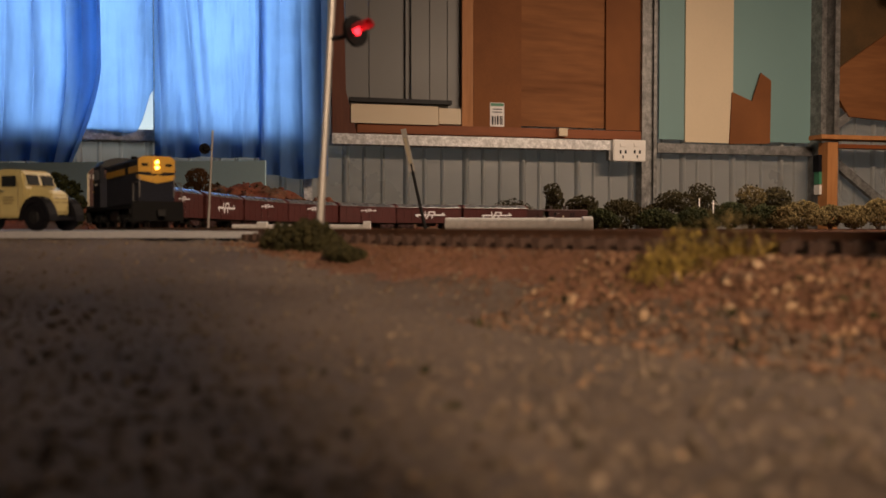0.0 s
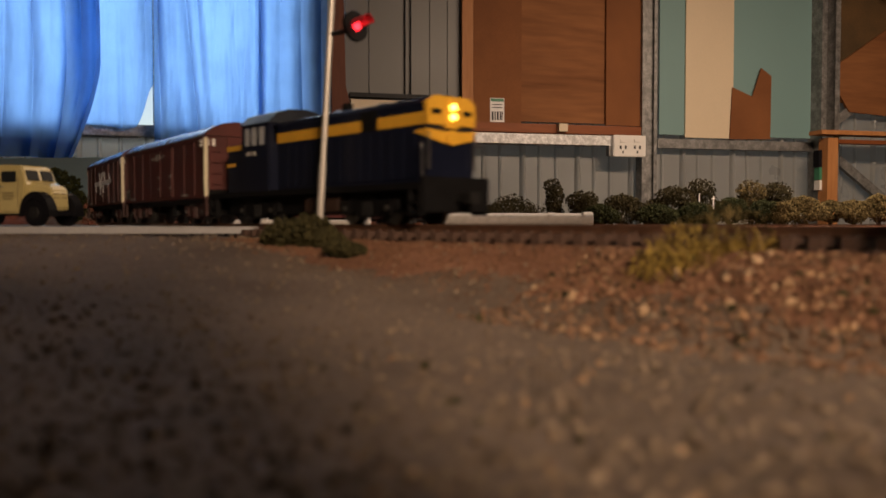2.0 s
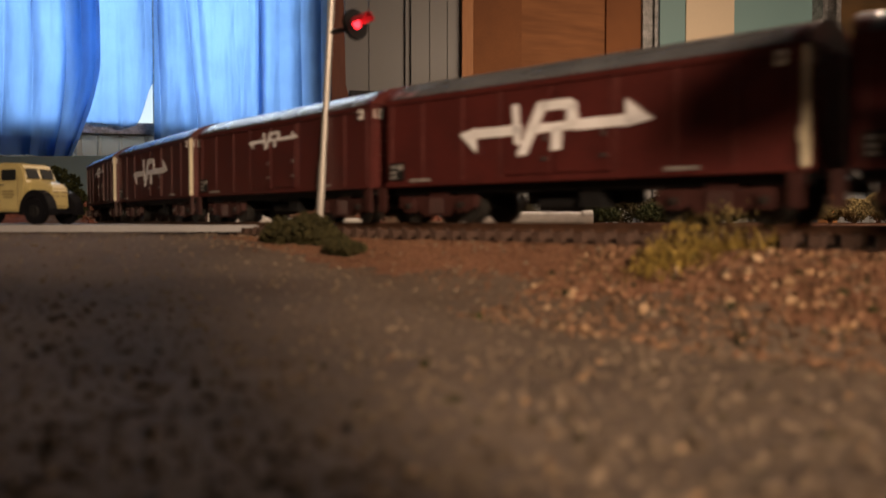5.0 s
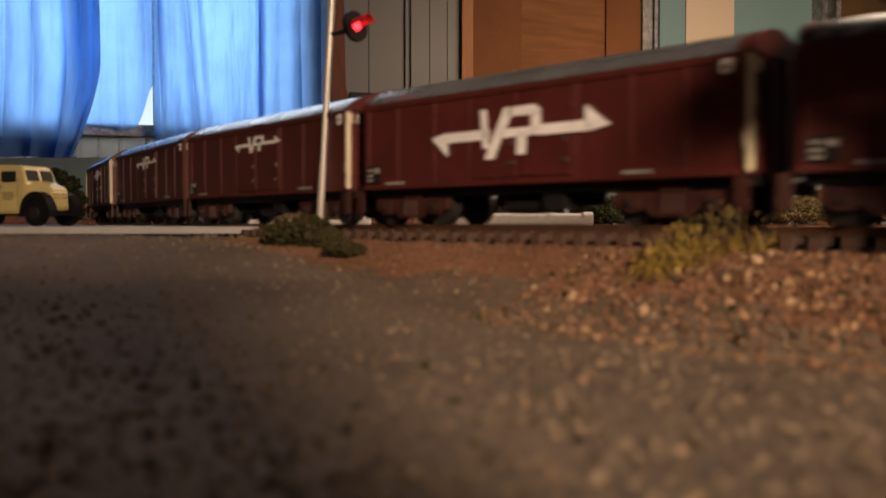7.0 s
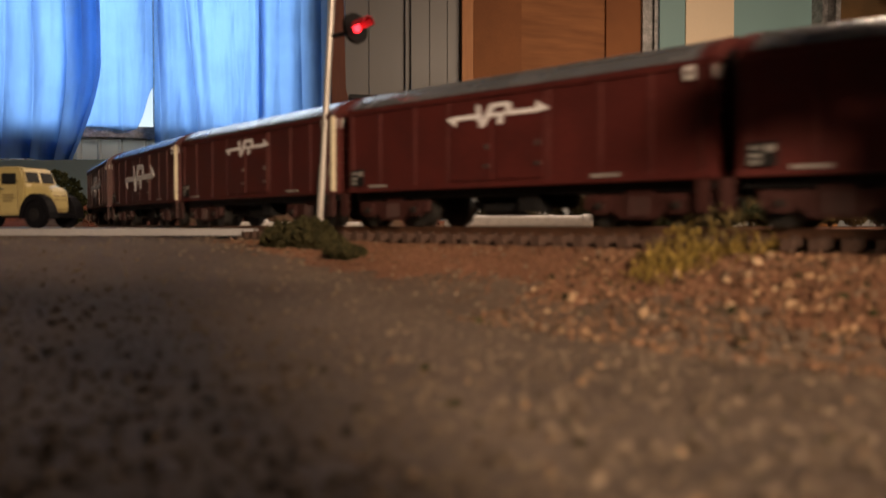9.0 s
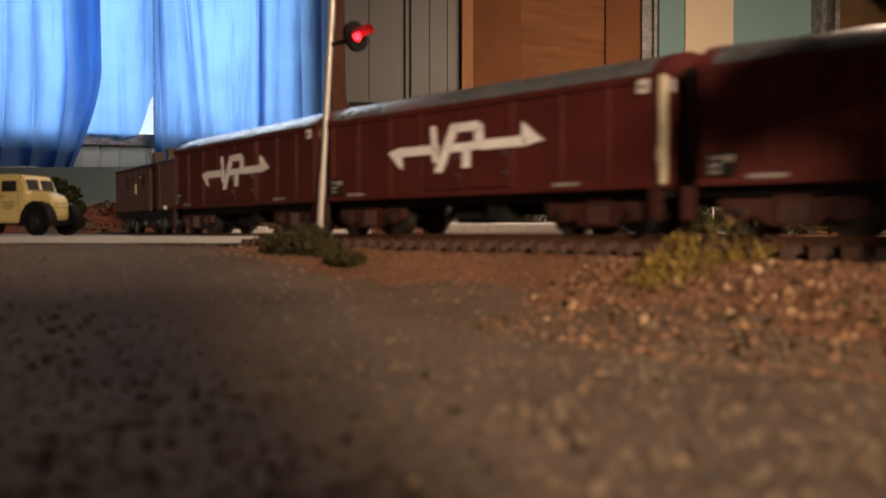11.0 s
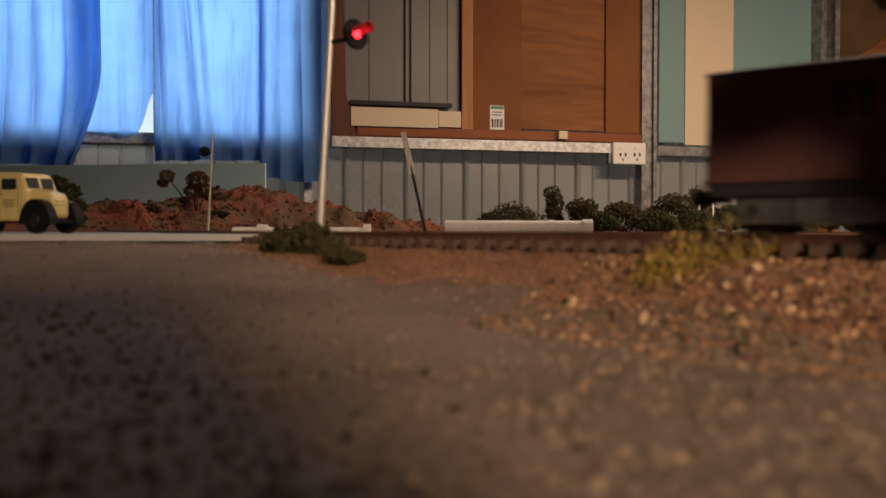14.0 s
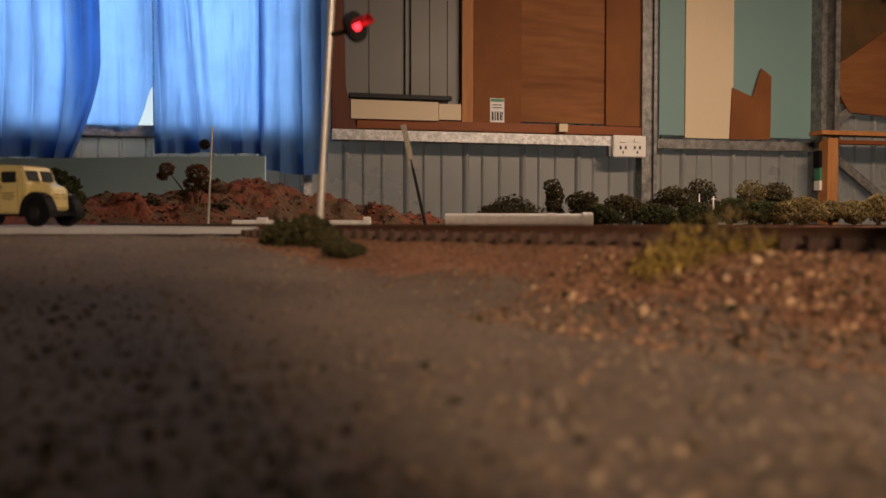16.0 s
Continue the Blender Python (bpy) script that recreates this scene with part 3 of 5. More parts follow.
# ---- the train ----
def bogie(parent, x, material, r=0.0055, half=0.0115):
    """Side frames with springs between two wheelsets; returns nothing, all are parts of the vehicle."""
    bm = bmesh.new()
    for s in (-1, 1):
        y = s * 0.0115
        prism(bm, [(x - 0.0165, 0.0085), (x + 0.0165, 0.0085), (x + 0.0165, 0.0050), (x + 0.0125, 0.0032), (x + 0.008, 0.0045), (x + 0.005, 0.0022), (x - 0.005, 0.0022),
                   (x - 0.008, 0.0045), (x - 0.0125, 0.0032), (x - 0.0165, 0.0050)], y - 0.0011, y + 0.0011, "y")
        for e in (-1, 1):
            box(bm, x + e * half - 0.0022, x + e * half + 0.0022, y + s * 0.0009 - 0.0008, y + s * 0.0009 + 0.0008, 0.0035, 0.0078)
        for e in (-0.0022, 0, 0.0022):
            tube(bm, (x + e, y + s * 0.001, 0.003), (x + e, y + s * 0.001, 0.0078), 0.0008, seg=8)
    box(bm, x - 0.004, x + 0.004, -0.0115, 0.0115, 0.005, 0.0100)
    frame_part = part("bogie", bm, material, parent)
    for s in (-1, 1):
        for e in (-1, 1):
            cap = new("axle_cap", AXLE_CAP)
            cap.parent = frame_part
            cap.matrix_basis = Matrix.Translation((x + e * half, s * 0.0132, 0.0056))
    wheels = []
    for e in (-1, 1):
        w = new("wheelset", WHEELSET)
        w.parent = parent
        w.matrix_basis = Matrix.Translation((x + e * half, 0, r))
        wheels.append(w)
    return wheels


def wheel_mesh():
    bm = bmesh.new()
    tube(bm, (0, -0.0105, 0), (0, 0.0105, 0), 0.001, seg=8)
    for s in (-1, 1):
        tube(bm, (0, s * 0.0072, 0), (0, s * 0.0100, 0), 0.0055, seg=24)
        tube(bm, (0, s * 0.0067, 0), (0, s * 0.0073, 0), 0.0062, seg=24)
        for k in range(6):
            a = k * math.pi / 3
            tube(bm, (math.cos(a) * 0.0032, s * 0.0099, math.sin(a) * 0.0032), (math.cos(a) * 0.0032, s * 0.0102, math.sin(a) * 0.0032), 0.0007, seg=6)
    return mesh("wheelset", bm, "steel_dark")


M["steel_dark"] = mat("steel_dark", (0.10, 0.095, 0.09), 0.35, 0.8, 0.2, 200, 1500, 0.1)
WHEELSET = wheel_mesh()


def cap_mesh():
    bm = bmesh.new()
    tube(bm, (0, -0.0007, 0), (0, 0.0007, 0), 0.0010, seg=12)
    return mesh("axle_cap", bm, "steel_dark")


AXLE_CAP = cap_mesh()
WL, WW, WB, WE = 0.1372, 0.029, 0.0118, 0.040


def rib_mesh():
    bm = bmesh.new()
    box(bm, -0.0005, 0.0005, -0.0003, 0.0003, WB + 0.001, WE - 0.001)
    # Lighter red than the body: pale edge highlights are put into the rib colour.
    return mesh("rib", bm, "rib_highlight")


RIB = rib_mesh()


def coupler(parent, x, s):
    bm = bmesh.new()
    box(bm, min(x, x + s * 0.006), max(x, x + s * 0.006), -0.0012, 0.0012, 0.0075, 0.0098)
    box(bm, min(x + s * 0.005, x + s * 0.0085), max(x + s * 0.005, x + s * 0.0085), -0.002, 0.0022, 0.0068, 0.0105)
    part("coupler", bm, "black", parent)


def emblem(parent, cx, cz, length, height, y, side, material="paint_white"):
    """Painted double-headed arrow with slanted strokes in its middle, laid on the side."""
    bm = bmesh.new()
    h, L = height, length
    t = 0.20 * h

    def poly(pts):
        prism(bm, [(cx - side * px, cz + pz) for px, pz in pts], y, y + side * 0.00025, "y")
    inn = 0.17 * L
    for s in (-1, 1):
        poly([(s * inn * 0.8, -t / 2), (s * (L / 2 - 0.09 * L), -t / 2), (s * (L / 2 - 0.09 * L), t / 2), (s * inn * 0.8, t / 2)])
    poly([(-L / 2, 0.02 * h), (-L / 2 + 0.10 * L, t * 0.6), (-L / 2 + 0.10 * L, -t * 1.9)])
    poly([(L / 2, -0.02 * h), (L / 2 - 0.12 * L, -t * 0.6), (L / 2 - 0.12 * L, t * 1.9)])
    poly([(-0.19 * L, h / 2), (-0.155 * L, h / 2), (-0.14 * L, -h * 0.28), (-0.175 * L, -h * 0.28)])
    poly([(-0.165 * L, -h / 2), (-0.11 * L, -h / 2), (0.01 * L, h * 0.5), (-0.05 * L, h * 0.5)])
    poly([(-0.04 * L, h * 0.32), (-0.02 * L, h * 0.5), (0.12 * L, h * 0.5), (0.15 * L, h * 0.4), (0.15 * L, h * 0.30)])
    poly([(0.10 * L, h * 0.36), (0.15 * L, h * 0.36), (0.155 * L, h * 0.05), (0.13 * L, -h * 0.08), (0.10 * L, -h * 0.02)])
    poly([(-0.08 * L, -h * 0.10), (0.12 * L, -h * 0.08), (0.12 * L, h * 0.08), (-0.06 * L, h * 0.08)])
    poly([(0.025 * L, -h * 0.02), (0.075 * L, -h * 0.02), (0.07 * L, -h * 0.44), (0.02 * L, -h * 0.44)])
    return part("emblem", bm, material, parent, "white painted double arrow emblem")


def louvre_van(logo, bar, grey="roof_grey"):
    v = thing("goods_van", VAN_LABEL[logo] + (" and cream end post" if bar else " and white squares"), "goods wagon", group="vans in the train")
    h, w = WL / 2, WW / 2
    # body with raised frame and recessed panels
    bm = bmesh.new()
    box(bm, -h, h, -w, w, WB, WE)
    body = part("body", bm, "wagon_red", v, bevel=0.0004)
    ribs = [0.02, 0.125, 0.25, 0.36, 0.435, 0.645, 0.77, 0.88, 0.98]
    for s in (-1, 1):
        for f in ribs:
            rib = new("rib", RIB)
            rib.parent = v
            rib.matrix_basis = Matrix.Translation((-h + f * WL, s * w, 0))
    bm = bmesh.new()
    for s in (-1, 1):
        box(bm, -h, h, s * w - 0.0005, s * w + 0.0007, WE - 0.0016, WE + 0.0002)
        box(bm, -h, h, s * w - 0.0005, s * w + 0.0004, WB, WB + 0.0014)
    part("frame_rail", bm, "wagon_red", v)
    # sliding doors in the middle
    for s in (-1, 1):
        for a, b in ((0.37, 0.495), (0.505, 0.635)):
            dr = boxes("door", "wagon_red", v, (-h + a * WL, -h + b * WL, s * w - 0.0005, s * w + 0.0003, WB + 0.002, WE - 0.002), bevel=0.0002)
            boxes("door_catch", "steel", dr, (-h + b * WL - 0.003, -h + b * WL - 0.001, s * (w + 0.0004) - 0.0004, s * (w + 0.0004) + 0.0004, 0.0175, 0.0185),
                  (-h + b * WL - 0.0026, -h + b * WL - 0.0014, s * (w + 0.0004) - 0.0004, s * (w + 0.0004) + 0.0004, 0.023, 0.0245))
    # arched roof
    n = 14
    arc = [(-(w + 0.0006) * math.cos(math.pi * k / n), WE + 0.0002 + 0.0068 * math.sin(math.pi * k / n) ** 1.6) for k in range(n + 1)]
    bm = bmesh.new()
    prism(bm, arc, -h + 0.0035, h - 0.0035)
    roof = part("roof", bm, grey, v, "plain grey arched roof")
    for s in (-1, 1):
        bm = bmesh.new()
        prism(bm, [(y * 0.995, z + 0.0001) for y, z in arc], s * (h - 0.0035), s * (h + 0.0002))
        part("roof_end", bm, "wagon_end", v)
    # ends: posts and ladder
    for s in (-1, 1):
        bm = bmesh.new()
        for y in (-0.0125, -0.004, 0.004, 0.0125):
            box(bm, s * h - 0.0007, s * h + 0.0007, y - 0.0007, y + 0.0007, WB, WE)
        for k in range(5):
            box(bm, s * h, s * h + 0.0012, -0.013, -0.008, 0.013 + k * 0.005, 0.0134 + k * 0.005)
        part("end_frame", bm, "wagon_end", v)
        boxes("step", "bogie_red", v, (s * h - 0.004, s * h - 0.0005, -w - 0.0002, -w + 0.001, 0.0035, WB), bevel=0.0002)
        coupler(v, s * h, s)
    # underframe
    boxes("sole_bar", "black", v, (-h + 0.001, h - 0.001, -w + 0.0030, w - 0.0030, 0.0094, WB))
    bm = bmesh.new()
    tube(bm, (-0.010, -0.006, 0.0058), (0.004, -0.006, 0.0058), 0.0024)
    box(bm, 0.006, 0.013, -0.0105, -0.003, 0.0044, 0.0096)
    box(bm, -0.02, 0.02, -0.0008, 0.0008, 0.0055, 0.0096)
    part("brake_gear", bm, "black", v)
    wheels = bogie(v, -0.0475, "bogie_red") + bogie(v, 0.0475, "bogie_red")
    # markings
    y = -w - 0.0005
    boxes("data_panel", "black", v, (-h + 0.0025, -h + 0.0092, y - 0.0003, y, 0.0140, 0.0195))
    boxes("code_bar", "grey_mark", v, (-h + 0.003, -h + 0.0058, y - 0.0005, y - 0.0002, 0.0145, 0.0152), (-h + 0.003, -h + 0.0058, y - 0.0005, y - 0.0002, 0.0160, 0.0168),
          (-h + 0.0030, -h + 0.0055, y - 0.0005, y - 0.0002, 0.0178, 0.0186), (-h + 0.0065, -h + 0.0088, y - 0.0005, y - 0.0002, 0.0172, 0.0188))
    for x in (-h + 0.012, h - 0.034):
        boxes("number_bar", "grey_mark", v, (x, x + 0.009, y - 0.0003, y, 0.0132, 0.0140))
    boxes("end_mark", "white", v, (h - 0.0070, h - 0.0042, y - 0.0003, y, 0.0355, 0.0388), label="white square mark")
    boxes("mark_inset", "wagon_red", v, (h - 0.0061, h - 0.0050, y - 0.0005, y - 0.0001, 0.0364, 0.0379))
    boxes("end_mark", "white", v, (h, h + 0.0005, -w + 0.001, -w + 0.004, 0.0355, 0.0388), label="white square mark")
    if bar:
        boxes("end_post", "cream", v, (h - 0.0008, h + 0.0007, y - 0.0006, y + 0.0010, 0.0125, 0.0395), (h - 0.0014, h + 0.0002, y - 0.0006, y + 0.0006, 0.0180, 0.0220), label="cream painted end post", bevel=0.0003)
    for s in (-1, 1):
        yy = s * (w + 0.0004)
        if logo == "big":
            emblem(v, -0.0018, WB + 0.0148, 0.0660, 0.0146, yy, s)
        elif logo == "mid":
            emblem(v, 0.0008, WB + 0.0211, 0.040, 0.0066, yy, s)
        else:
            emblem(v, -0.004, WB + 0.0224, 0.023, 0.0036, yy, s, "grey_mark")
    return v, wheels


M["grey_mark"] = mat("grey_mark", (0.30, 0.29, 0.28), 0.6, 0, 0.2, 200, 1500, 0)
VAN_LABEL = dict(big="maroon bogie goods van, large white arrow emblem", mid="maroon bogie goods van, slim white arrow emblem",
                 small="maroon bogie goods van, tiny faded emblem")


def strip_mesh():
    bm = bmesh.new()
    box(bm, 0, 0.0004, -0.0002, 0.0002, WB + 0.001, 0.0358)
    return mesh("cover_strip", bm, "van_red")


STRIP = strip_mesh()


def guards_van():
    v = thing("guards_van", "dark maroon wooden guard's van with open side door", "guard's van")
    L, w, e = 0.1250, 0.0140, 0.0368
    h = L / 2
    # side walls with a doorway each, floor, ends
    d0, d1 = 0.0180, 0.0295
    for s in (-1, 1):
        bm = bmesh.new()
        for a, b, z0, z1 in ((-h, d0, WB, e), (d1, h, WB, e), (d0, d1, e - 0.002, e)):
            box(bm, a, b, s * w - 0.0006, s * w + 0.0006, z0, z1)
        side = part("side_wall", bm, "van_red", v)
        for k in range(40):
            x = -h + 0.0015 + k * 0.00308
            if not d0 - 0.001 < x < d1 + 0.001:
                strip = new("cover_strip", STRIP)
                strip.parent = side
                strip.matrix_basis = Matrix.Translation((x, s * (w + 0.0006), 0))
        for x in (-0.036, -0.014, 0.0155, 0.034):
            boxes("post", "van_red", side, (x - 0.0006, x + 0.0006, s * (w + 0.0006) - 0.0003, s * (w + 0.0006) + 0.0004, WB, e))
        boxes("open_door", "van_red", v, (d1 + 0.0005, d1 + 0.010, s * (w + 0.0013) - 0.0004, s * (w + 0.0013) + 0.0004, WB + 0.001, e - 0.002), bevel=0.0002)
        for x in (-0.0330, -0.0282):
            boxes("window", "black", v, (x - 0.0013, x + 0.0013, s * (w + 0.0008) - 0.0003, s * (w + 0.0008) + 0.0003, 0.0245, 0.0325), label="dark narrow window")
        boxes("window", "glass_dark", v, (0.0028, 0.0073, s * (w + 0.0008) - 0.0003, s * (w + 0.0008) + 0.0003, 0.0268, 0.0325), label="square blue-grey window")
        boxes("notice", "cream", v, (-0.0130, -0.0110, s * (w + 0.0008) - 0.0003, s * (w + 0.0008) + 0.0003, 0.0222, 0.0275))
        boxes("number_bar", "grey_mark", v, (-0.0045, 0.001, s * (w + 0.0008) - 0.0003, s * (w + 0.0008) + 0.0003, 0.0305, 0.0314))
        boxes("door_edge", "grey_mark", v, (d1 - 0.0022, d1 - 0.001, s * (w - 0.003) - 0.0003, s * (w - 0.003) + 0.0003, 0.0165, 0.0275))
        # small pale plate set behind the doorway
        boxes("inner_patch", "cream", v, (d0 + 0.0040, d0 + 0.0066, s * (w - 0.006) - 0.0003, s * (w - 0.006) + 0.0003, 0.0205, 0.0262), label="pale patch inside the open doorway")
        boxes("white_box", "white", v, (0.046, 0.0495, s * (w + 0.001) - 0.0006, s * (w + 0.001) + 0.0006, 0.0120, 0.0140), bevel=0.0002)
    for s in (-1, 1):
        boxes("end_wall", "van_red", v, (s * h - 0.0006, s * h + 0.0006, -w, w, WB, e))
        coupler(v, s * h, s)
    boxes("end_lamp", "white", v, (-h - 0.002, -h - 0.0006, -w + 0.001, -w + 0.003, 0.0105, 0.0125), label="small white tail lamp")
    boxes("floor", "black", v, (-h, h, -w, w, 0.0085, WB))
    n = 10
    bm = bmesh.new()
    prism(bm, [(-(w + 0.0012) * math.cos(math.pi * k / n), e + 0.0022 * math.sin(math.pi * k / n)) for k in range(n + 1)], -h - 0.0008, h + 0.0008)
    part("roof", bm, "van_roof", v, "low dark brown roof")
    for x, m in ((-0.0195, "tan"), (0.0095, "tan")):
        bm = bmesh.new()
        prism(bm, [(x - 0.0023, e), (x + 0.0023, e), (x + 0.0023, e + 0.0075), (x + 0.0010, e + 0.0102), (x - 0.0012, e + 0.0104), (x - 0.0023, e + 0.009)], -0.003, 0.003, "y")
        part("roof_lookout", bm, m, v, "small raised lookout on the roof", bevel=0.0004)
    bm = bmesh.new()
    for x in (0.0045, 0.0075):
        tube(bm, (x, 0, e + 0.001), (x, 0, e + 0.0045), 0.0012)
    part("roof_vent", bm, "van_red", v)
    bm = bmesh.new()
    box(bm, -0.056, -0.020, -0.0128, -0.0116, 0.0022, 0.0085)
    box(bm, 0.018, 0.056, -0.0128, -0.0116, 0.0024, 0.0085)
    box(bm, -0.016, -0.004, -0.0118, -0.003, 0.0030, 0.0085)
    box(bm, 0.000, 0.012, -0.0118, -0.003, 0.0036, 0.0085)
    tube(bm, (-0.003, -0.0125, 0.0055), (0.001, -0.0125, 0.0055), 0.0012)
    part("underframe", bm, "frame_grey", v, "dark grey underframe boxes")
    return v, bogie(v, -0.040, "frame_grey") + bogie(v, 0.040, "frame_grey")


M["glass_dark"] = mat("glass_dark", (0.02, 0.022, 0.025), 0.55, 0, 0.1, 60, 900, 0, spec=0.1)
M["frame_grey"] = mat("frame_grey", (0.040, 0.039, 0.040), 0.55, 0, 0.35, 200, 1500, 0.2)
M["van_roof"] = mat("van_roof", (0.06, 0.028, 0.026), 0.6, 0, 0.2, 70, 900, 0.1)
M["tan"] = mat("tan", (0.085, 0.058, 0.042), 0.6, 0, 0.2, 70, 900, 0.1)


def locomotive():
    """Front of the long hood at x = 0, running to -0.147."""
    v = thing("diesel_locomotive", "dark blue diesel locomotive with gold stripes and lit headlights", "locomotive")
    hw, cw, zt, zs = 0.0103, 0.0140, 0.0418, 0.0326
    c0, c1 = -0.0956, -0.1175
    def hood_outline(top, wid):
        return [(-wid, 0.0135), (wid, 0.0135), (wid, top - 0.0022), (wid - 0.0008, top - 0.0008), (wid - 0.003, top), (-wid + 0.003, top), (-wid + 0.0008, top - 0.0008), (-wid, top - 0.0022)]
    bm = bmesh.new()
    prism(bm, hood_outline(zt, hw), c0, -0.0006)
    hood = part("long_hood", bm, "loco_blue", v)
    # hood doors and grilles
    for s in (-1, 1):
        for k in range(14):
            x = c0 + 0.004 + k * 0.0062
            boxes("hood_door", "loco_blue", hood, (x, x + 0.0052, s * hw - 0.0003, s * hw + 0.0003, 0.0150, 0.0312), bevel=0.00015)
    bm = bmesh.new()
    for k in range(14):
        x = -0.0368 + k * 0.00075
        for s in (-1, 1):
            box(bm, x, x + 0.0004, s * hw - 0.0002, s * hw + 0.0005, 0.0325, 0.0395)
    tagged(part("radiator_grille", bm, "loco_black", hood), kind="stuff")
    # gold bands along the sides and round the nose
    for s in (-1, 1):
        for a, b in ((c0 + 0.0005, -0.0362), (-0.0268, 0.0)):
            boxes("gold_stripe", "gold", hood, (a, b, s * hw - 0.0002, s * hw + 0.0003, zs, zs + 0.0040), label="painted gold stripe")
        bm = bmesh.new()
        prism(bm, [(0.0, 0.0312), (-0.0085, 0.0306), (-0.0035, 0.0295), (0.0, 0.0283)], s * hw - 0.0002, s * hw + 0.0003, "y")
        part("gold_flash", bm, "gold", hood, "painted gold flash")
    bm = bmesh.new()
    prism(bm, [(-hw - 0.0002, zs), (hw + 0.0002, zs), (hw + 0.0002, zt - 0.0018), (hw - 0.0028, zt + 0.0002), (-hw + 0.0028, zt + 0.0002), (-hw - 0.0002, zt - 0.0018)], -0.0012, 0.0004)
    box(bm, -0.001, 0.0009, -0.0028, 0.0028, zs - 0.0010, zt - 0.001)
    nose = part("nose_band", bm, "gold", hood, "gold painted nose top")
    bm = bmesh.new()
    prism(bm, [(-hw - 0.0002, 0.0312), (-hw - 0.0002, 0.0283), (-0.003, 0.0266), (0.003, 0.0266), (hw + 0.0002, 0.0283), (hw + 0.0002, 0.0312), (0.005, 0.0306), (-0.005, 0.0306)], -0.0004, 0.0004)
    tube(bm, (0.0003, 0, 0.0285), (0.0012, 0, 0.0285), 0.0026, seg=20)
    part("nose_flash", bm, "gold", hood, "gold painted nose flash")
    for z in (0.0384, 0.0352):
        bm = bmesh.new()
        tube(bm, (0.0008, 0, z), (0.0018, 0, z), 0.00105, seg=16)
        part("headlight", bm, "lens_gold", nose, "glowing yellow headlight")
    for s in (-1, 1):
        boxes("number_board", "loco_black", nose, (0.0003, 0.0008, s * 0.0068 - 0.0018, s * 0.0068 + 0.0018, 0.0360, 0.0376))
        boxes("handrail", "steel", hood, (0.0002, 0.0009, s * hw - 0.0003 - s * 0.0004, s * hw + 0.0003 - s * 0.0004, 0.018, 0.0300))
    # exhaust stacks
    bm = bmesh.new()
    box(bm, -0.0615, -0.0583, -0.0016, 0.0016, zt - 0.001, zt + 0.0042)
    part("exhaust", bm, "loco_black", hood, bevel=0.0003)
    for x in (-0.0335, -0.0235, -0.0135):
        bm = bmesh.new()
        tube(bm, (x, 0, zt - 0.0005), (x, 0, zt + 0.0012), 0.0042, 0.0038, seg=20)
        part("roof_fan", bm, "loco_black", hood)
    bm = bmesh.new()
    tube(bm, (-0.076, 0.004, zt), (-0.076, 0.004, zt + 0.0022), 0.0009)
    tube(bm, (-0.076, 0.004, zt + 0.0020), (-0.071, 0.004, zt + 0.0024), 0.0007, 0.0012)
    part("horn", bm, "steel", hood)
    # cab with arched roof
    ce = 0.0415
    bm = bmesh.new()
    for s in (-1, 1):
        for a, b, z0, z1 in ((c1, c0, 0.0135, 0.0325), (c1, c0, 0.0400, ce), (c1, c1 + 0.0022, 0.0325, 0.04), (c0 - 0.0026, c0, 0.0325, 0.04), (-0.1108, -0.1098, 0.0325, 0.04), (-0.1046, -0.1034, 0.0325, 0.04)):
            box(bm, a, b, s * cw - 0.0006, s * cw + 0.0006, z0, z1)
    for x in (c1, c0):
        for y0, y1, z0, z1 in ((-cw, cw, 0.0135, 0.0335), (-cw, cw, 0.0402, ce), (-cw, -cw + 0.002, 0.0335, 0.0402), (cw - 0.002, cw, 0.0335, 0.0402), (-0.0045, 0.0045, 0.0335, 0.0402)):
            box(bm, x - 0.0006, x + 0.0006, y0, y1, z0, z1)
    cab = part("cab", bm, "loco_blue", v)
    # Opaque panes: the brightness seen in the windows is put into their colour.
    for y in (-cw, cw):
        boxes("cab_glass", "pale_pane", cab, (c1 + 0.001, c0 - 0.001, y - 0.00015, y + 0.00015, 0.0325, 0.0400))
    bm = bmesh.new()
    half = [(cw + 0.0009, ce - 0.0004), (cw - 0.0028, ce + 0.0036), (cw - 0.0075, ce + 0.0053), (0.002, ce + 0.0058)]
    arc = [(-y, z) for y, z in half] + half[::-1]
    prism(bm, arc, c1 - 0.0012, c0 + 0.0015)
    part("cab_roof", bm, "roof_blue", cab, "arched dark grey cab roof")
    boxes("number_bar", "grey_mark", cab, (-0.1133, -0.1118, -cw - 0.0010, -cw - 0.0005, 0.0283, 0.0300), (-0.1108, -0.1056, -cw - 0.0010, -cw - 0.0005, 0.0283, 0.0300))
    # short hood
    bm = bmesh.new()
    prism(bm, hood_outline(0.0348, 0.0118), -0.1362, c1)
    short = part("short_hood", bm, "loco_blue", v, bevel=0.0003)
    boxes("gold_stripe", "gold", short, (-0.1365, c1, -0.0121, -0.0117, 0.0316, 0.0338), (-0.1365, -0.1360, -0.0121, 0.0121, 0.0316, 0.0338), label="painted gold stripe")
    boxes("gold_flash", "gold", short, (-0.1365, -0.1290, -0.0121, -0.0117, 0.0248, 0.0262), label="painted gold flash")
    # footplate, end platforms, steps
    boxes("footplate", "loco_black", v, (-0.1485, 0.0022, -0.0148, 0.0148, 0.0112, 0.0136), bevel=0.0003)
    for x in (0.0014, -0.1500):
        boxes("buffer_beam", "loco_black", v, (x, x + 0.0018, -0.0145, 0.0145, 0.0040, 0.0155), bevel=0.0003)
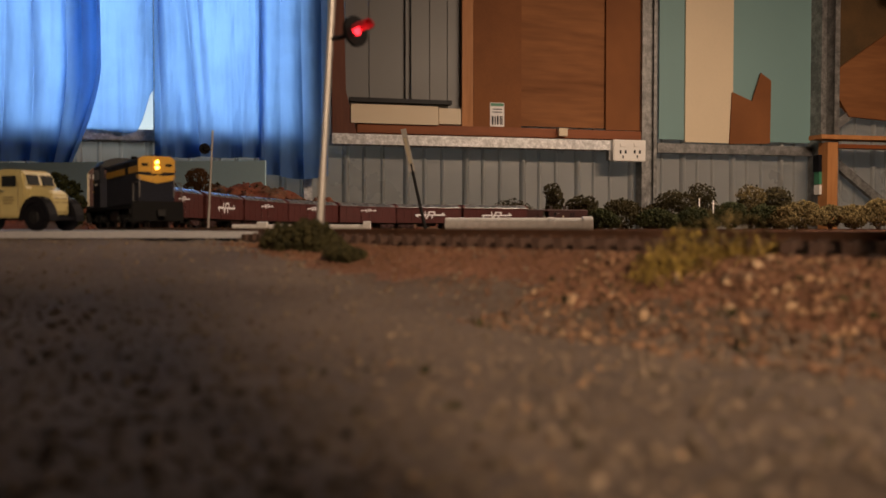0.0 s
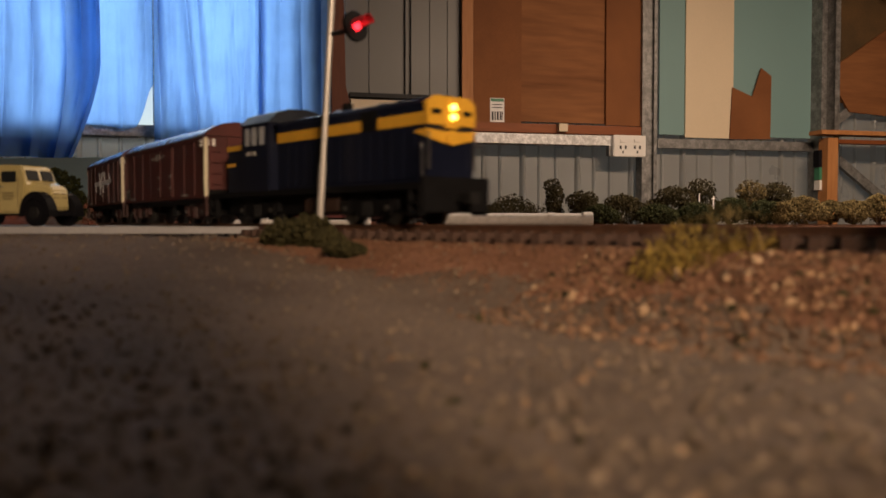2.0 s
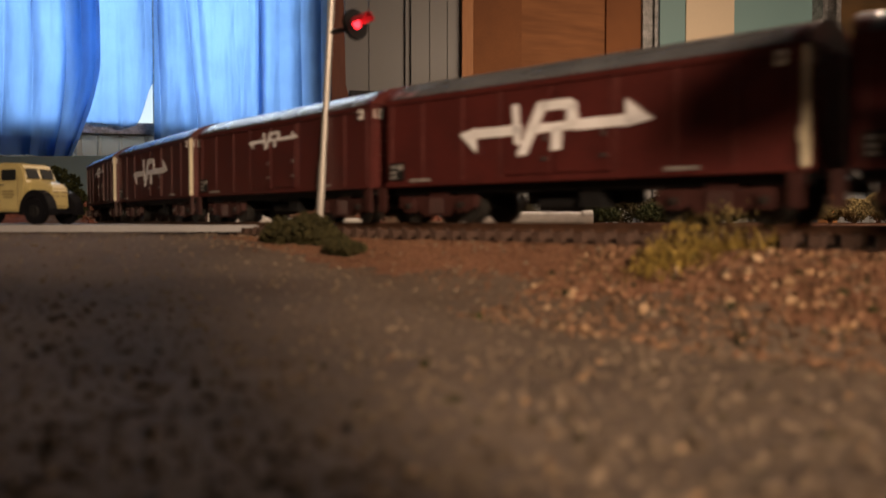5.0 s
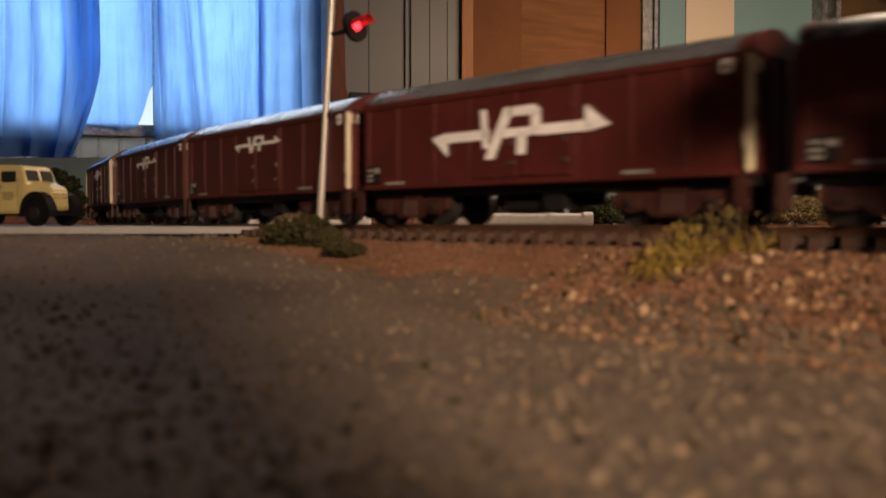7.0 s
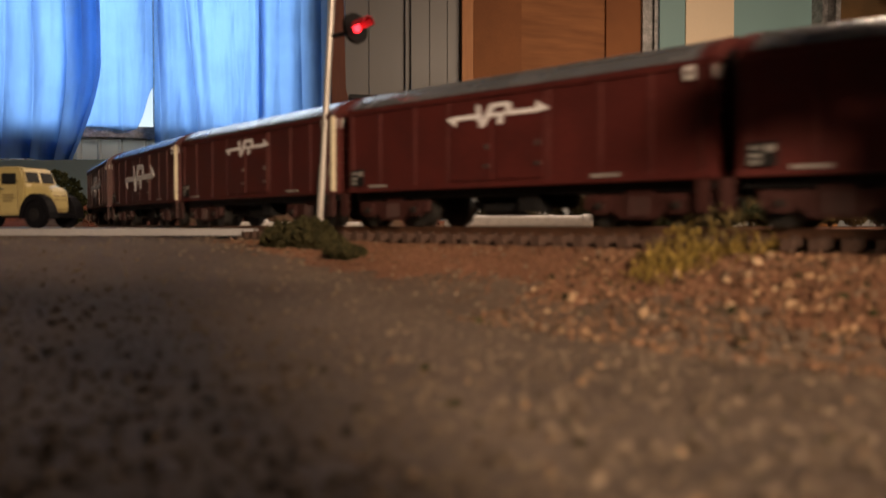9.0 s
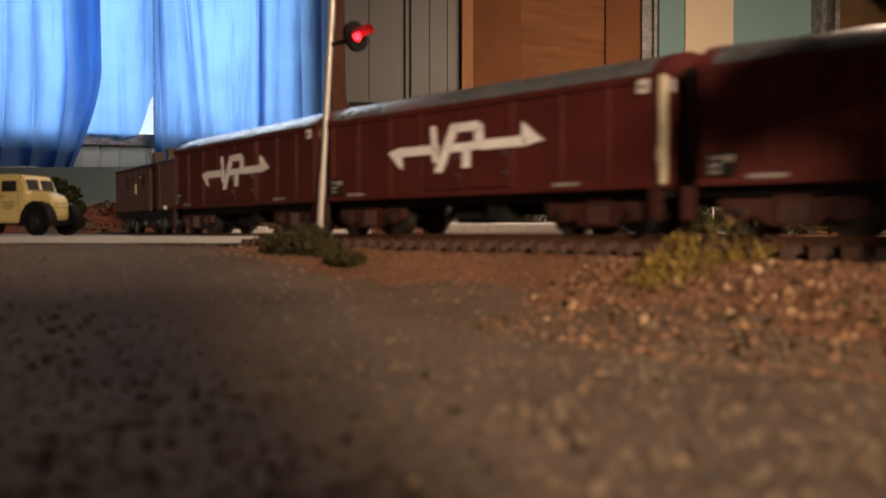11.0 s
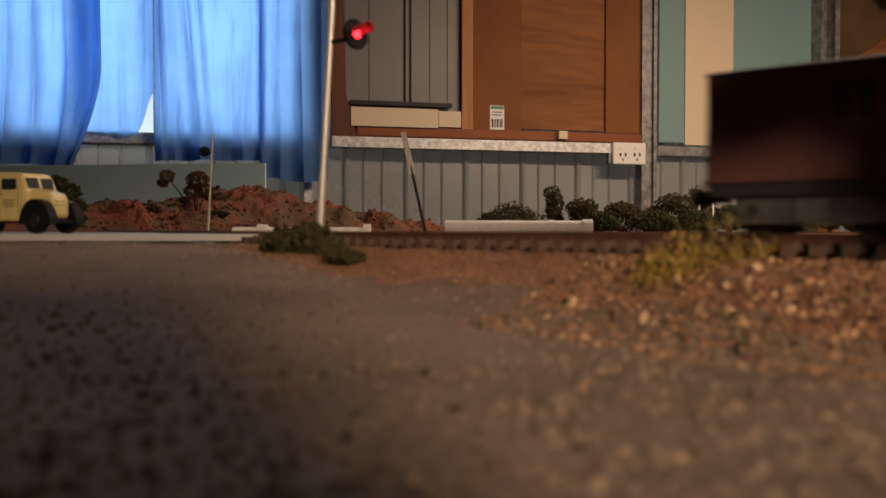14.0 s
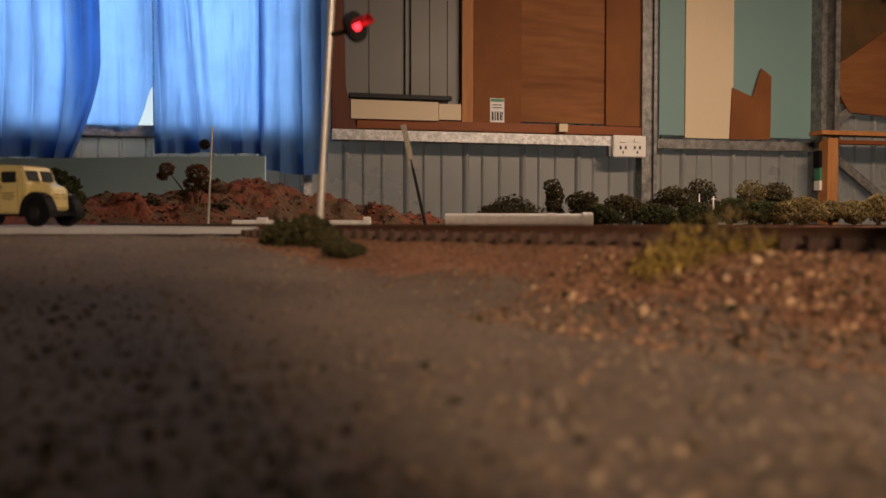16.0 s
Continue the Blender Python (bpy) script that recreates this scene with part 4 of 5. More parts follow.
    for x in (-0.0010, -0.1450):
        for s in (-1, 1):
            boxes("step", "loco_black", v, (x - 0.0028, x + 0.0028, s * 0.0138 - 0.0012, s * 0.0138 + 0.0012, 0.003, 0.0040), (x - 0.0028, x + 0.0028, s * 0.0138 - 0.0012, s * 0.0138 + 0.0012, 0.0068, 0.0076),
                  (x - 0.003, x - 0.0024, s * 0.0138 - 0.0012, s * 0.0138 + 0.0012, 0.003, 0.0115), (x + 0.0024, x + 0.003, s * 0.0138 - 0.0012, s * 0.0138 + 0.0012, 0.003, 0.0115))
    for s in (-1, 1):
        bm = bmesh.new()
        pts = [(0.0020, s * 0.0138, 0.0136), (0.0020, s * 0.0138, 0.0245), (0.0012, s * 0.0136, 0.0262), (-0.0030, s * 0.0105, 0.0268)]
        for a, b in zip(pts, pts[1:]):
            tube(bm, a, b, 0.0003, seg=6)
        part("handrail", bm, "steel", v)
    boxes("fuel_tank", "tank_brown", v, (-0.072, -0.047, -0.0125, 0.0125, 0.0035, 0.0108), bevel=0.0012)
    coupler(v, 0.0032, 1), coupler(v, -0.1495, -1)
    boxes("main_frame", "loco_black", v, (-0.138, 0.001, -0.0100, 0.0100, 0.0040, 0.0113))
    return v, bogie(v, -0.0300, "loco_black", half=0.0125) + bogie(v, -0.1080, "loco_black", half=0.0125)


M["roof_blue"] = mat("roof_blue", (0.022, 0.027, 0.038), 0.42, 0, 0.2, 60, 900, 0.08)


LOCO, LOCO_WHEELS = locomotive()
LOGOS = ["small", "big", "mid", "big", "mid", "mid", "mid", "big", "big"]
BARS = [1, 1, 0, 1, 1, 0, 1, 1, 0]
VANS = [louvre_van(a, b) for a, b in zip(LOGOS, BARS)]
BRAKE, BRAKE_WHEELS = guards_van()
SPEED = 0.13871


def vehicle_pose(front, nose, a, b):
    """Rides with the bogies a and b metres behind its front on the line; nose: x of the front in the thing's space."""
    pa, pb = along(front - a), along(front - b)
    pa, pb = Vector((*pa, grade(pa[1]))), Vector((*pb, grade(pb[1])))
    d = pa - pb
    turn = Matrix.Rotation(math.atan2(d.y, d.x), 4, "Z") @ Matrix.Rotation(-math.atan2(d.z, math.hypot(d.x, d.y)), 4, "Y")
    return Matrix.Translation(pa - d.normalized() * (nose - a)) @ turn


def motions():
    fleet = [(LOCO, LOCO_WHEELS, 4.6226, 0.0, 0.0300, 0.1080)]
    slack = {3: -0.0010, 4: -0.0018, 5: 0.0010, 8: 0.0008}      # couplings pull tight or close up a little
    fleet += [(v, w, 4.47135 - 0.14429 * k + slack.get(k, 0.0), WL / 2, WL / 2 - 0.0475, WL / 2 + 0.0475) for k, (v, w) in enumerate(VANS)]
    fleet += [(BRAKE, BRAKE_WHEELS, 3.1800, 0.0625, 0.0625 - 0.04, 0.0625 + 0.04)]
    for ob, wheels, s0, nose, a, b in fleet:
        walk(ob, [(k * 0.2, vehicle_pose(s0 + SPEED * k * 0.2, nose, a, b)) for k in range(81)])
        turn = SPEED * 0.05 / 0.0055
        for w in wheels:
            home = w.matrix_basis.translation.copy()
            walk(w, [(k * 0.05, Matrix.Translation(home) @ Matrix.Rotation(turn * k, 4, "Y")) for k in range(321)])


# ---- scenery things ----
def scatter(name, blobs, count, size, material, seed, squash=0.8, shell=0.55):
    """A crown of many small ragged clumps over round masses (x, y, z, r); one mesh."""
    rnd = random.Random(seed)
    verts, faces = [], []
    vol = [b[3] ** 2 for b in blobs]
    for _ in range(count):
        x, y, z, r = rnd.choices(blobs, vol)[0]
        d = Vector((rnd.gauss(0, 1), rnd.gauss(0, 1), rnd.gauss(0, 1))).normalized()
        lump = 1 + 0.22 * noise.noise(d * 2.2 + Vector((x, y, z)) * 31)
        k = r * lump * (shell + (1 - shell) * rnd.random() ** 0.5)
        c = Vector((x + d.x * k, y + d.y * k, z + d.z * k * squash))
        s = size * rnd.uniform(0.55, 1.25)
        turn = Euler((rnd.uniform(0, 6), rnd.uniform(0, 6), rnd.uniform(0, 6))).to_matrix()
        n = len(verts)
        for p in ((1, 0, 0), (-1, 0, 0), (0, 0.8, 0), (0, -0.8, 0), (0, 0, 0.55), (0, 0, -0.55)):
            verts.append(c + turn @ (Vector(p) * s * rnd.uniform(0.6, 1.3)))
        faces += [(n + a, n + b, n + e) for a, b, e in ((0, 2, 4), (2, 1, 4), (1, 3, 4), (3, 0, 4), (2, 0, 5), (1, 2, 5), (3, 1, 5), (0, 3, 5))]
    me = bpy.data.meshes.new(name)
    me.from_pydata(verts, [], faces)
    me.materials.append(M[material])
    return me


def foliage_mat(name, a, b):
    """Each clump takes its own tone between two greens."""
    m = mat(name, a, 0.95, 0, 0.4, 150, 1200, 0.3, b, spec=0.1)
    n, l = m.node_tree.nodes, m.node_tree.links
    g, r = n.new("ShaderNodeNewGeometry"), n.new("ShaderNodeValToRGB")
    r.color_ramp.elements[0].color, r.color_ramp.elements[1].color = (*b, 1), (*a, 1)
    l.new(g.outputs["Random Per Island"], r.inputs[0])
    l.new(r.outputs[0], n["Principled BSDF"].inputs["Base Color"])
    return m


M["bush"] = foliage_mat("bush", (0.066, 0.054, 0.026), (0.020, 0.018, 0.009))
M["olive"] = foliage_mat("olive", (0.17, 0.130, 0.056), (0.035, 0.028, 0.012))
M["dark_leaf"] = foliage_mat("dark_leaf", (0.05, 0.055, 0.022), (0.012, 0.016, 0.008))
M["rust_leaf"] = foliage_mat("rust_leaf", (0.15, 0.075, 0.035), (0.04, 0.025, 0.014))
M["moss"] = foliage_mat("moss", (0.055, 0.048, 0.021), (0.018, 0.018, 0.009))
M["dry_leaf"] = foliage_mat("dry_leaf", (0.37, 0.26, 0.065), (0.11, 0.08, 0.026))
M["stone"] = foliage_mat("stone", (0.225, 0.120, 0.074), (0.10, 0.054, 0.034))
M["pale_stone"] = foliage_mat("pale_stone", (0.52, 0.38, 0.25), (0.30, 0.17, 0.09))
M["coarse_stone"] = foliage_mat("coarse_stone", (0.31, 0.180, 0.112), (0.040, 0.024, 0.016))
M["red_stone"] = foliage_mat("red_stone", (0.20, 0.075, 0.048), (0.075, 0.036, 0.025))
M["grey_stone"] = foliage_mat("grey_stone", (0.27, 0.21, 0.157), (0.115, 0.087, 0.065))


def plant(name, label, category, blobs, count, size, material, seed, foot=None, squash=0.8, group="", stem=0.002):
    """A bush or small tree: a forked stem and a crown."""
    x, y = foot or (blobs[0][0], blobs[0][1])
    z = ground_z(x, y) + (hill_z(x, y) if y > 0.9 else 0)
    root = thing(name, label, category, Matrix.Translation((x, y, z)), group)
    loc = [(a - x, b - y, c - z, r) for a, b, c, r in blobs]
    bm = bmesh.new()
    for a, b, c, r in loc[:4]:
        tube(bm, (0, 0, -0.004), (a * 0.5, b * 0.5, c * 0.55), stem, stem * 0.75, 7)
        tube(bm, (a * 0.5, b * 0.5, c * 0.55), (a, b, c), stem * 0.75, stem * 0.35, 7)
    part("stem", bm, "bark", root)
    crown = new("crown", scatter("crown", loc, count, size, material, seed, squash))
    crown.parent = root
    return root


def far_bushes():
    rnd = random.Random(5)
    rows = [(905, 362, 56, 2.00, "bush"), (868, 374, 20, 1.98, "bush"), (980, 332, 17, 2.02, "bush"), (1030, 355, 26, 1.99, "bush"), (1100, 351, 42, 1.96, "bush"), (1060, 372, 30, 1.92, "dark_leaf"),
            (1190, 338, 40, 2.02, "bush"), (1244, 331, 25, 2.06, "bush"), (1160, 372, 34, 1.92, "dark_leaf"), (1230, 372, 40, 1.92, "dark_leaf"), (1292, 358, 32, 1.98, "dark_leaf"), (1330, 334, 24, 2.0, "olive"),
            (1374, 338, 27, 2.04, "bush"), (1352, 365, 26, 1.94, "dark_leaf"), (1420, 357, 36, 1.97, "olive"), (1385, 368, 24, 1.92, "olive"), (1470, 362, 26, 2.0, "olive"), (1512, 362, 30, 1.97, "olive"),
            (1556, 352, 30, 2.0, "olive"), (1600, 350, 34, 2.0, "olive")]
    for k, (px, top, half, y, m) in enumerate(rows):
        p = at(px, y)
        zt, r = (408.4 - top) / FOCAL * y, half / FOCAL * y
        base = -0.008
        blobs = []
        if zt - base > 2.2 * r:
            for f in (0.15, 0.3, 0.45, 0.6, 0.72, 0.8):
                blobs.append((p.x + rnd.uniform(-1, 1) * r * 0.2, y, base + (zt - base) * f, r * 0.95))
            blobs[-1] = (p.x - r * 0.25, y, zt - r * 0.7, r * 0.9)
        else:
            n = 5
            for i in range(n):
                u = (i / (n - 1) - 0.5) * 1.5
                rr = r * rnd.uniform(0.42, 0.56)
                blobs.append((p.x + u * r * 0.9, y + rnd.uniform(-0.3, 0.3) * r, base + (zt - base - rr) * (0.62 + 0.38 * (1 - (abs(u) / 0.75) ** 2)) * rnd.uniform(0.88, 1.0), rr))
            blobs.append((p.x, y, base + (zt - base) * 0.4, r * 0.75))
        plant("bush", {"bush": "dark green foam bush behind the railway line", "olive": "speckled olive bush behind the railway line", "dark_leaf": "low dark green bush behind the line"}[m],
              "bush", blobs, 3000 if half > 25 else 1900, 0.0030, m, 100 + k, foot=(p.x, y), group="bushes along the back of the layout")


far_bushes()

# scrub on and before the red mounds
p = at(350, 1.46)
plant("scrub_tree", "small gnarled tree with rust and olive leaf clumps", "tree",
      [(at(350, 1.46).x, 1.46, 0.085, 0.020), (at(340, 1.46).x, 1.46, 0.066, 0.014), (at(296, 1.46).x, 1.46, 0.092, 0.014), (at(364, 1.47).x, 1.47, 0.068, 0.014), (at(289, 1.46).x, 1.46, 0.080, 0.010)],
      1700, 0.0022, "rust_leaf", 31, foot=(p.x, 1.46))
p = at(122, 0.62)
plant("scrub_tree", "dark green spiky shrub beyond the parked truck", "tree",
      [(at(108, 0.62).x, 0.62, 0.034, 0.006), (at(124, 0.62).x, 0.62, 0.028, 0.008), (at(138, 0.62).x, 0.62, 0.018, 0.007), (at(132, 0.62).x, 0.62, 0.008, 0.008), (at(100, 0.62).x, 0.62, 0.038, 0.003)],
      700, 0.0017, "dark_leaf", 32, foot=(p.x, 0.62), stem=0.0009)
rnd = random.Random(9)
for k in range(16):
    px = rnd.uniform(160, 560)
    y = rnd.uniform(1.36, 1.62)
    x = at(px, y).x
    if off_line(x, y) > 0.1:
        z = ground_z(x, y) + hill_z(x, y)
        plant("tussock", "low olive tussock on red dirt", "shrub", [(x, y, z + 0.003, rnd.uniform(0.012, 0.026)), (x + 0.012, y, z + 0.002, 0.012)], 200, 0.003, "moss", 200 + k, squash=0.35, group="tussocks on the mounds")

# bush at the foot of the crossing signal
plant("bush", "mossy dark green bush at the foot of the crossing signal", "bush",
      [(at(505, 0.300).x, 0.300, -0.0035, 0.0082), (at(548, 0.298).x, 0.298, -0.0022, 0.0088), (at(575, 0.296).x, 0.296, -0.0050, 0.0066), (at(490, 0.302).x, 0.302, -0.0045, 0.0060)], 1900, 0.0012, "moss", 41, squash=0.62, stem=0.0008)
plant("bush", "small dark green moss clump beside the track", "bush",
      [(at(600, 0.270).x, 0.270, -0.0072, 0.0050), (at(622, 0.268).x, 0.268, -0.0082, 0.0045)], 600, 0.0010, "moss", 42, squash=0.5, stem=0.0006)


def grass_tuft():
    root = thing("grass_tuft", "yellow dry grass tuft on the ballast slope", "grass", Matrix.Translation((0, 0, 0)))
    rnd = random.Random(17)
    verts, faces = [], []
    for k in range(560):
        u = rnd.random()
        px = 1130 + 300 * u
        y = 0.187 + 0.016 * u + rnd.gauss(0, 0.004)
        x = (px - 784) / FOCAL * y + rnd.gauss(0, 0.002)
        z = ground_z(x, y) - 0.0005
        h = rnd.uniform(0.002, 0.0068) * (0.5 + 1.0 * math.sin(math.pi * min(1, 0.12 + u * 0.85)))
        lean = Vector((rnd.gauss(0.1, 0.9), rnd.gauss(-0.2, 0.6), 0.75)).normalized()
        side = Vector((rnd.gauss(0, 1), rnd.gauss(0, 1), 0)).normalized() * rnd.uniform(0.00012, 0.00028)
        n = len(verts)
        a = Vector((x, y, z))
        b = a + lean * h * 0.6
        c = b + (lean + Vector((rnd.gauss(0, 0.5), rnd.gauss(0, 0.5), -0.25))).normalized() * h * 0.55
        verts += [a - side, a + side, b - side, b + side, c]
        faces += [(n, n + 1, n + 3, n + 2), (n + 2, n + 3, n + 4)]
    me = bpy.data.meshes.new("grass_fringe")
    me.from_pydata(verts, [], faces)
    me.materials.append(M["dry_leaf"])
    ob = tagged(new("grass_fringe", me), kind="stuff")
    ob.parent = root
    for nm, us, material, seed in (("yellow_flock", (0.02, 0.09, 0.17, 0.26), "dry_leaf", 18), ("brown_flock", (0.36, 0.47, 0.58, 0.7, 0.82, 0.92), "olive", 19)):
        blobs = []
        for u in us:
            y = 0.188 + 0.016 * u
            x = (1130 + 300 * u - 784) / FOCAL * y
            blobs.append((x, y, ground_z(x, y) + 0.002 + 0.0045 * math.sin(math.pi * u), 0.0032 + 0.0028 * math.sin(math.pi * u)))
        ob = new(nm, scatter(nm, blobs, 260, 0.0006, material, seed, 0.8, 0.25))
        ob.parent = root


grass_tuft()

# overhanging tree at the edge of view; its unseen masses are added to shade the line
plant("near_tree", "olive brown tree by the line, enlarged out of view for shade", "tree",
      [(0.0825, 0.145, 0.049, 0.0125), (0.102, 0.142, 0.058, 0.013), (0.116, 0.14, 0.05, 0.013), (0.104, 0.142, 0.075, 0.012), (0.121, 0.135, 0.032, 0.013), (0.120, 0.125, 0.016, 0.012),
       (0.134, 0.128, 0.058, 0.013), (0.134, 0.126, 0.022, 0.013), (0.147, 0.120, 0.045, 0.014), (0.147, 0.120, 0.026, 0.013), (0.131, 0.130, 0.072, 0.012), (0.160, 0.115, 0.050, 0.014), (0.108, 0.135, 0.030, 0.012), (0.112, 0.128, 0.015, 0.012), (0.099, 0.142, 0.042, 0.010)],
      8600, 0.0019, "olive", 51, foot=(0.128, 0.128), stem=0.0016)


# ---- loose grit on the ground ----
def stones(name, count, material, seed, label, where, lo, hi):
    rnd = random.Random(seed)
    verts, faces = [], []
    base = [Vector(v) for v in ((1, 0, 0), (-1, 0, 0), (0, 1, 0), (0, -1, 0), (0, 0, 0.75), (0, 0, -0.75))]
    made = 0
    while made < count:
        x, y = where(rnd)
        d = off_line(x, y)
        if d < 0.0195:
            continue
        z = ground_z(x, y) + (hill_z(x, y) if y > 0.9 else 0)
        s = lo + (hi - lo) * rnd.random() ** 4
        turn = Euler((rnd.uniform(0, 6), rnd.uniform(0, 6), rnd.uniform(0, 6))).to_matrix()
        n = len(verts)
        for p in base:
            q = turn @ (p * s * rnd.uniform(0.65, 1.3))
            verts.append((x + q.x, y + q.y, z + s * 0.25 + q.z * 0.8))
        faces += [(n + a, n + b, n + e) for a, b, e in ((0, 2, 4), (2, 1, 4), (1, 3, 4), (3, 0, 4), (2, 0, 5), (1, 2, 5), (3, 1, 5), (0, 3, 5))]
        made += 1
    me = bpy.data.meshes.new(name)
    me.from_pydata(verts, [], faces)
    me.materials.append(M[material])
    tagged(new(name, me), label, "gravel", kind="stuff")


def on_slope(rnd):
    s = rnd.uniform(4.815, 5.12)
    p, q = along(s), along(s + 0.005)
    t = (q - p) / np.linalg.norm(q - p)
    o = 0.020 + abs(rnd.gauss(0, 0.012 + 0.05 * max(s - 4.9, 0)))
    return p[0] + t[1] * o, p[1] - t[0] * o


def on_verge(rnd):
    y = 0.045 + 0.33 * rnd.random() ** 1.5
    return rnd.uniform(-0.58, 0.58) * y, y


stones("ballast_stones", 13000, "stone", 61, "loose brown ballast stones on the slope", on_slope, 0.00022, 0.0007)
def on_near_slope(rnd):
    s = 5.085 - 0.115 * rnd.random() ** 1.2
    p, q = along(s), along(s + 0.005)
    t = (q - p) / np.linalg.norm(q - p)
    o = 0.022 + 0.052 * rnd.random() ** 1.4
    return p[0] + t[1] * o, p[1] - t[0] * o


stones("pale_stones", 170, "pale_stone", 63, "scattered pale stones on the ballast slope", on_near_slope, 0.0006, 0.0017)
stones("coarse_stones", 5200, "coarse_stone", 66, "coarse brown ballast on the near slope", on_near_slope, 0.00035, 0.0012)
stones("dark_stones", 160, "dark_leaf", 65, "scattered dark bits on the ballast slope", on_near_slope, 0.0006, 0.0016)


def on_hill(rnd):
    while True:
        y = rnd.uniform(1.2, 1.98)
        x = at(rnd.uniform(120, 780), y).x
        if off_line(x, y) > 0.06:
            return x, y


stones("hill_rocks", 4500, "red_stone", 64, "rough red rocks on the mounds", on_hill, 0.0010, 0.0062)


def on_scrub(rnd):
    while True:
        x, y = on_hill(rnd)
        if noise.noise(Vector((x * 19, y * 15, 2))) > 0.12:
            return x, y


stones("hill_scrub", 2600, "moss", 67, "low olive scrub in patches on the mounds", on_scrub, 0.0010, 0.0050)


def on_near_verge(rnd):
    y = 0.050 + 0.10 * rnd.random() ** 1.2
    return rnd.uniform(-0.30, 0.60) * y, y


stones("near_grit", 900, "grey_stone", 68, "coarser grit scattered over the verge", on_near_verge, 0.0003, 0.0009)
stones("pale_grit", 90, "pale_stone", 69, "scattered pale bits in the grit", on_near_verge, 0.0004, 0.0009)
stones("dark_grit", 45, "dark_leaf", 70, "scattered dark bits in the grit", on_near_verge, 0.0005, 0.0012)
stones("grit_stones", 9000, "grey_stone", 62, "fine grey-brown grit on the verge", on_verge, 0.00022, 0.0010)


# ---- road, truck, signals ----
def road_slab():
    bm = bmesh.new()
    prism(bm, [(-0.62, 0.352), (-0.30, 0.358), (at(468, 0.362).x, 0.362), (-0.062, 0.385), (-0.15, 0.50), (-0.30, 0.60), (-0.62, 0.60)], -0.0042, -0.0012, "z")
    set_piece("road", bm, "road", "pale grey card road slab leading to the crossing", "road", bevel=0.0003)


road_slab()


def truck():
    v = thing("truck", "cream vintage delivery truck with black mudguards waiting at the crossing", "truck", Matrix.Translation((-0.1965, 0.402, -0.0012)) @ Matrix.Rotation(radians(-21), 4, "Z"))
    w = 0.0098
    # rounded cab with a sloping split windscreen
    bm = bmesh.new()
    prism(bm, [(-0.012, 0.006), (0.0050, 0.006), (0.0072, 0.0115), (0.0085, 0.0205), (0.0062, 0.0268), (0.0040, 0.0284), (-0.0075, 0.0288), (-0.0115, 0.0278), (-0.012, 0.026)], -w, w, "y")
    for vert in bm.verts:
        if vert.co.z > 0.023:
            vert.co.y *= 0.90
    body = part("cab_body", bm, "truck_cream", v, bevel=0.0009, smooth=False)
    # bonnet tapering to the grille, nose at x = +0.020
    bm = bmesh.new()
    prism(bm, [(0.0060, 0.0085), (0.0190, 0.0070), (0.0200, 0.0082), (0.0198, 0.0162), (0.0184, 0.0186), (0.0060, 0.0212)], -w, w, "y")
    for vert in bm.verts:
        vert.co.y *= 0.74 - 0.20 * (vert.co.x - 0.006) / 0.014
        if vert.co.z > 0.017:
            vert.co.y *= 0.84
    part("bonnet", bm, "truck_cream", v, bevel=0.0012, smooth=False)
    for s in (-1, 1):
        y = s * w
        boxes("side_window", "glass_dark", body, (-0.0060, 0.0030, y - 0.0005 - s * 0.0003, y + 0.0004 - s * 0.0003, 0.0205, 0.0255), bevel=0.0004)
        boxes("door_line", "cream_shade", body, (-0.0072, -0.0070, y - 0.0002, y + 0.0002, 0.0075, 0.0225), (0.0042, 0.0044, y - 0.0002, y + 0.0002, 0.0085, 0.0225))
        boxes("door_handle", "steel", body, (-0.0062, -0.0047, y - 0.0004, y + 0.0004, 0.0182, 0.0187))
        boxes("door_lettering_bar", "cream_shade", body, (-0.0050, 0.0016, y - 0.00025, y + 0.00025, 0.0152, 0.0158), (-0.0050, 0.0022, y - 0.00025, y + 0.00025, 0.0138, 0.0144), (-0.0045, 0.0010, y - 0.00025, y + 0.00025, 0.0124, 0.0130))
        bm = bmesh.new()
        prism(bm, [(0.0086, 0.0213), (0.0069, 0.0260), (0.0062, 0.0258), (0.0079, 0.0211)], s * 0.0009, s * 0.0076, "y")
        part("windscreen", bm, "glass_dark", body)
        # swept mudguard
        bm = bmesh.new()
        n = 12
        out = [(0.0146 - 0.0094 * math.cos(math.pi * k / n), 0.0044 + 0.0116 * math.sin(math.pi * k / n)) for k in range(n + 1)]
        inn = [(0.0146 - 0.0070 * math.cos(math.pi * k / n), 0.0044 + 0.0086 * math.sin(math.pi * k / n)) for k in range(n, -1, -1)]
        prism(bm, out + inn, y - s * 0.0045, y + s * 0.0008, "y")
        part("mudguard", bm, "rubber", v, "black mudguard", bevel=0.0002)
        bm = bmesh.new()
        tube(bm, (0.0165, s * 0.0072, 0.0138), (0.0188, s * 0.0072, 0.0138), 0.0009, 0.0015)
        part("headlamp", bm, "steel", v)
        wheel = new("wheel", TRUCK_TYRE)
        wheel.parent = v
        wheel.matrix_basis = Matrix.Translation((0.0146, s * 0.0088, 0.0062))
        hub = new("hub", TRUCK_HUB)
        hub.parent = wheel
        wheel = new("wheel", TRUCK_TYRE)
        wheel.parent = v
        wheel.matrix_basis = Matrix.Translation((-0.032, s * 0.0088, 0.0062))
        hub = new("hub", TRUCK_HUB)
        hub.parent = wheel
        for k in range(4):
            boxes("grille_slot", "cream_shade", body, (0.0194, 0.0199, s * 0.0024 - 0.0016, s * 0.0024 + 0.0016, 0.0090 + k * 0.0019, 0.0097 + k * 0.0019))
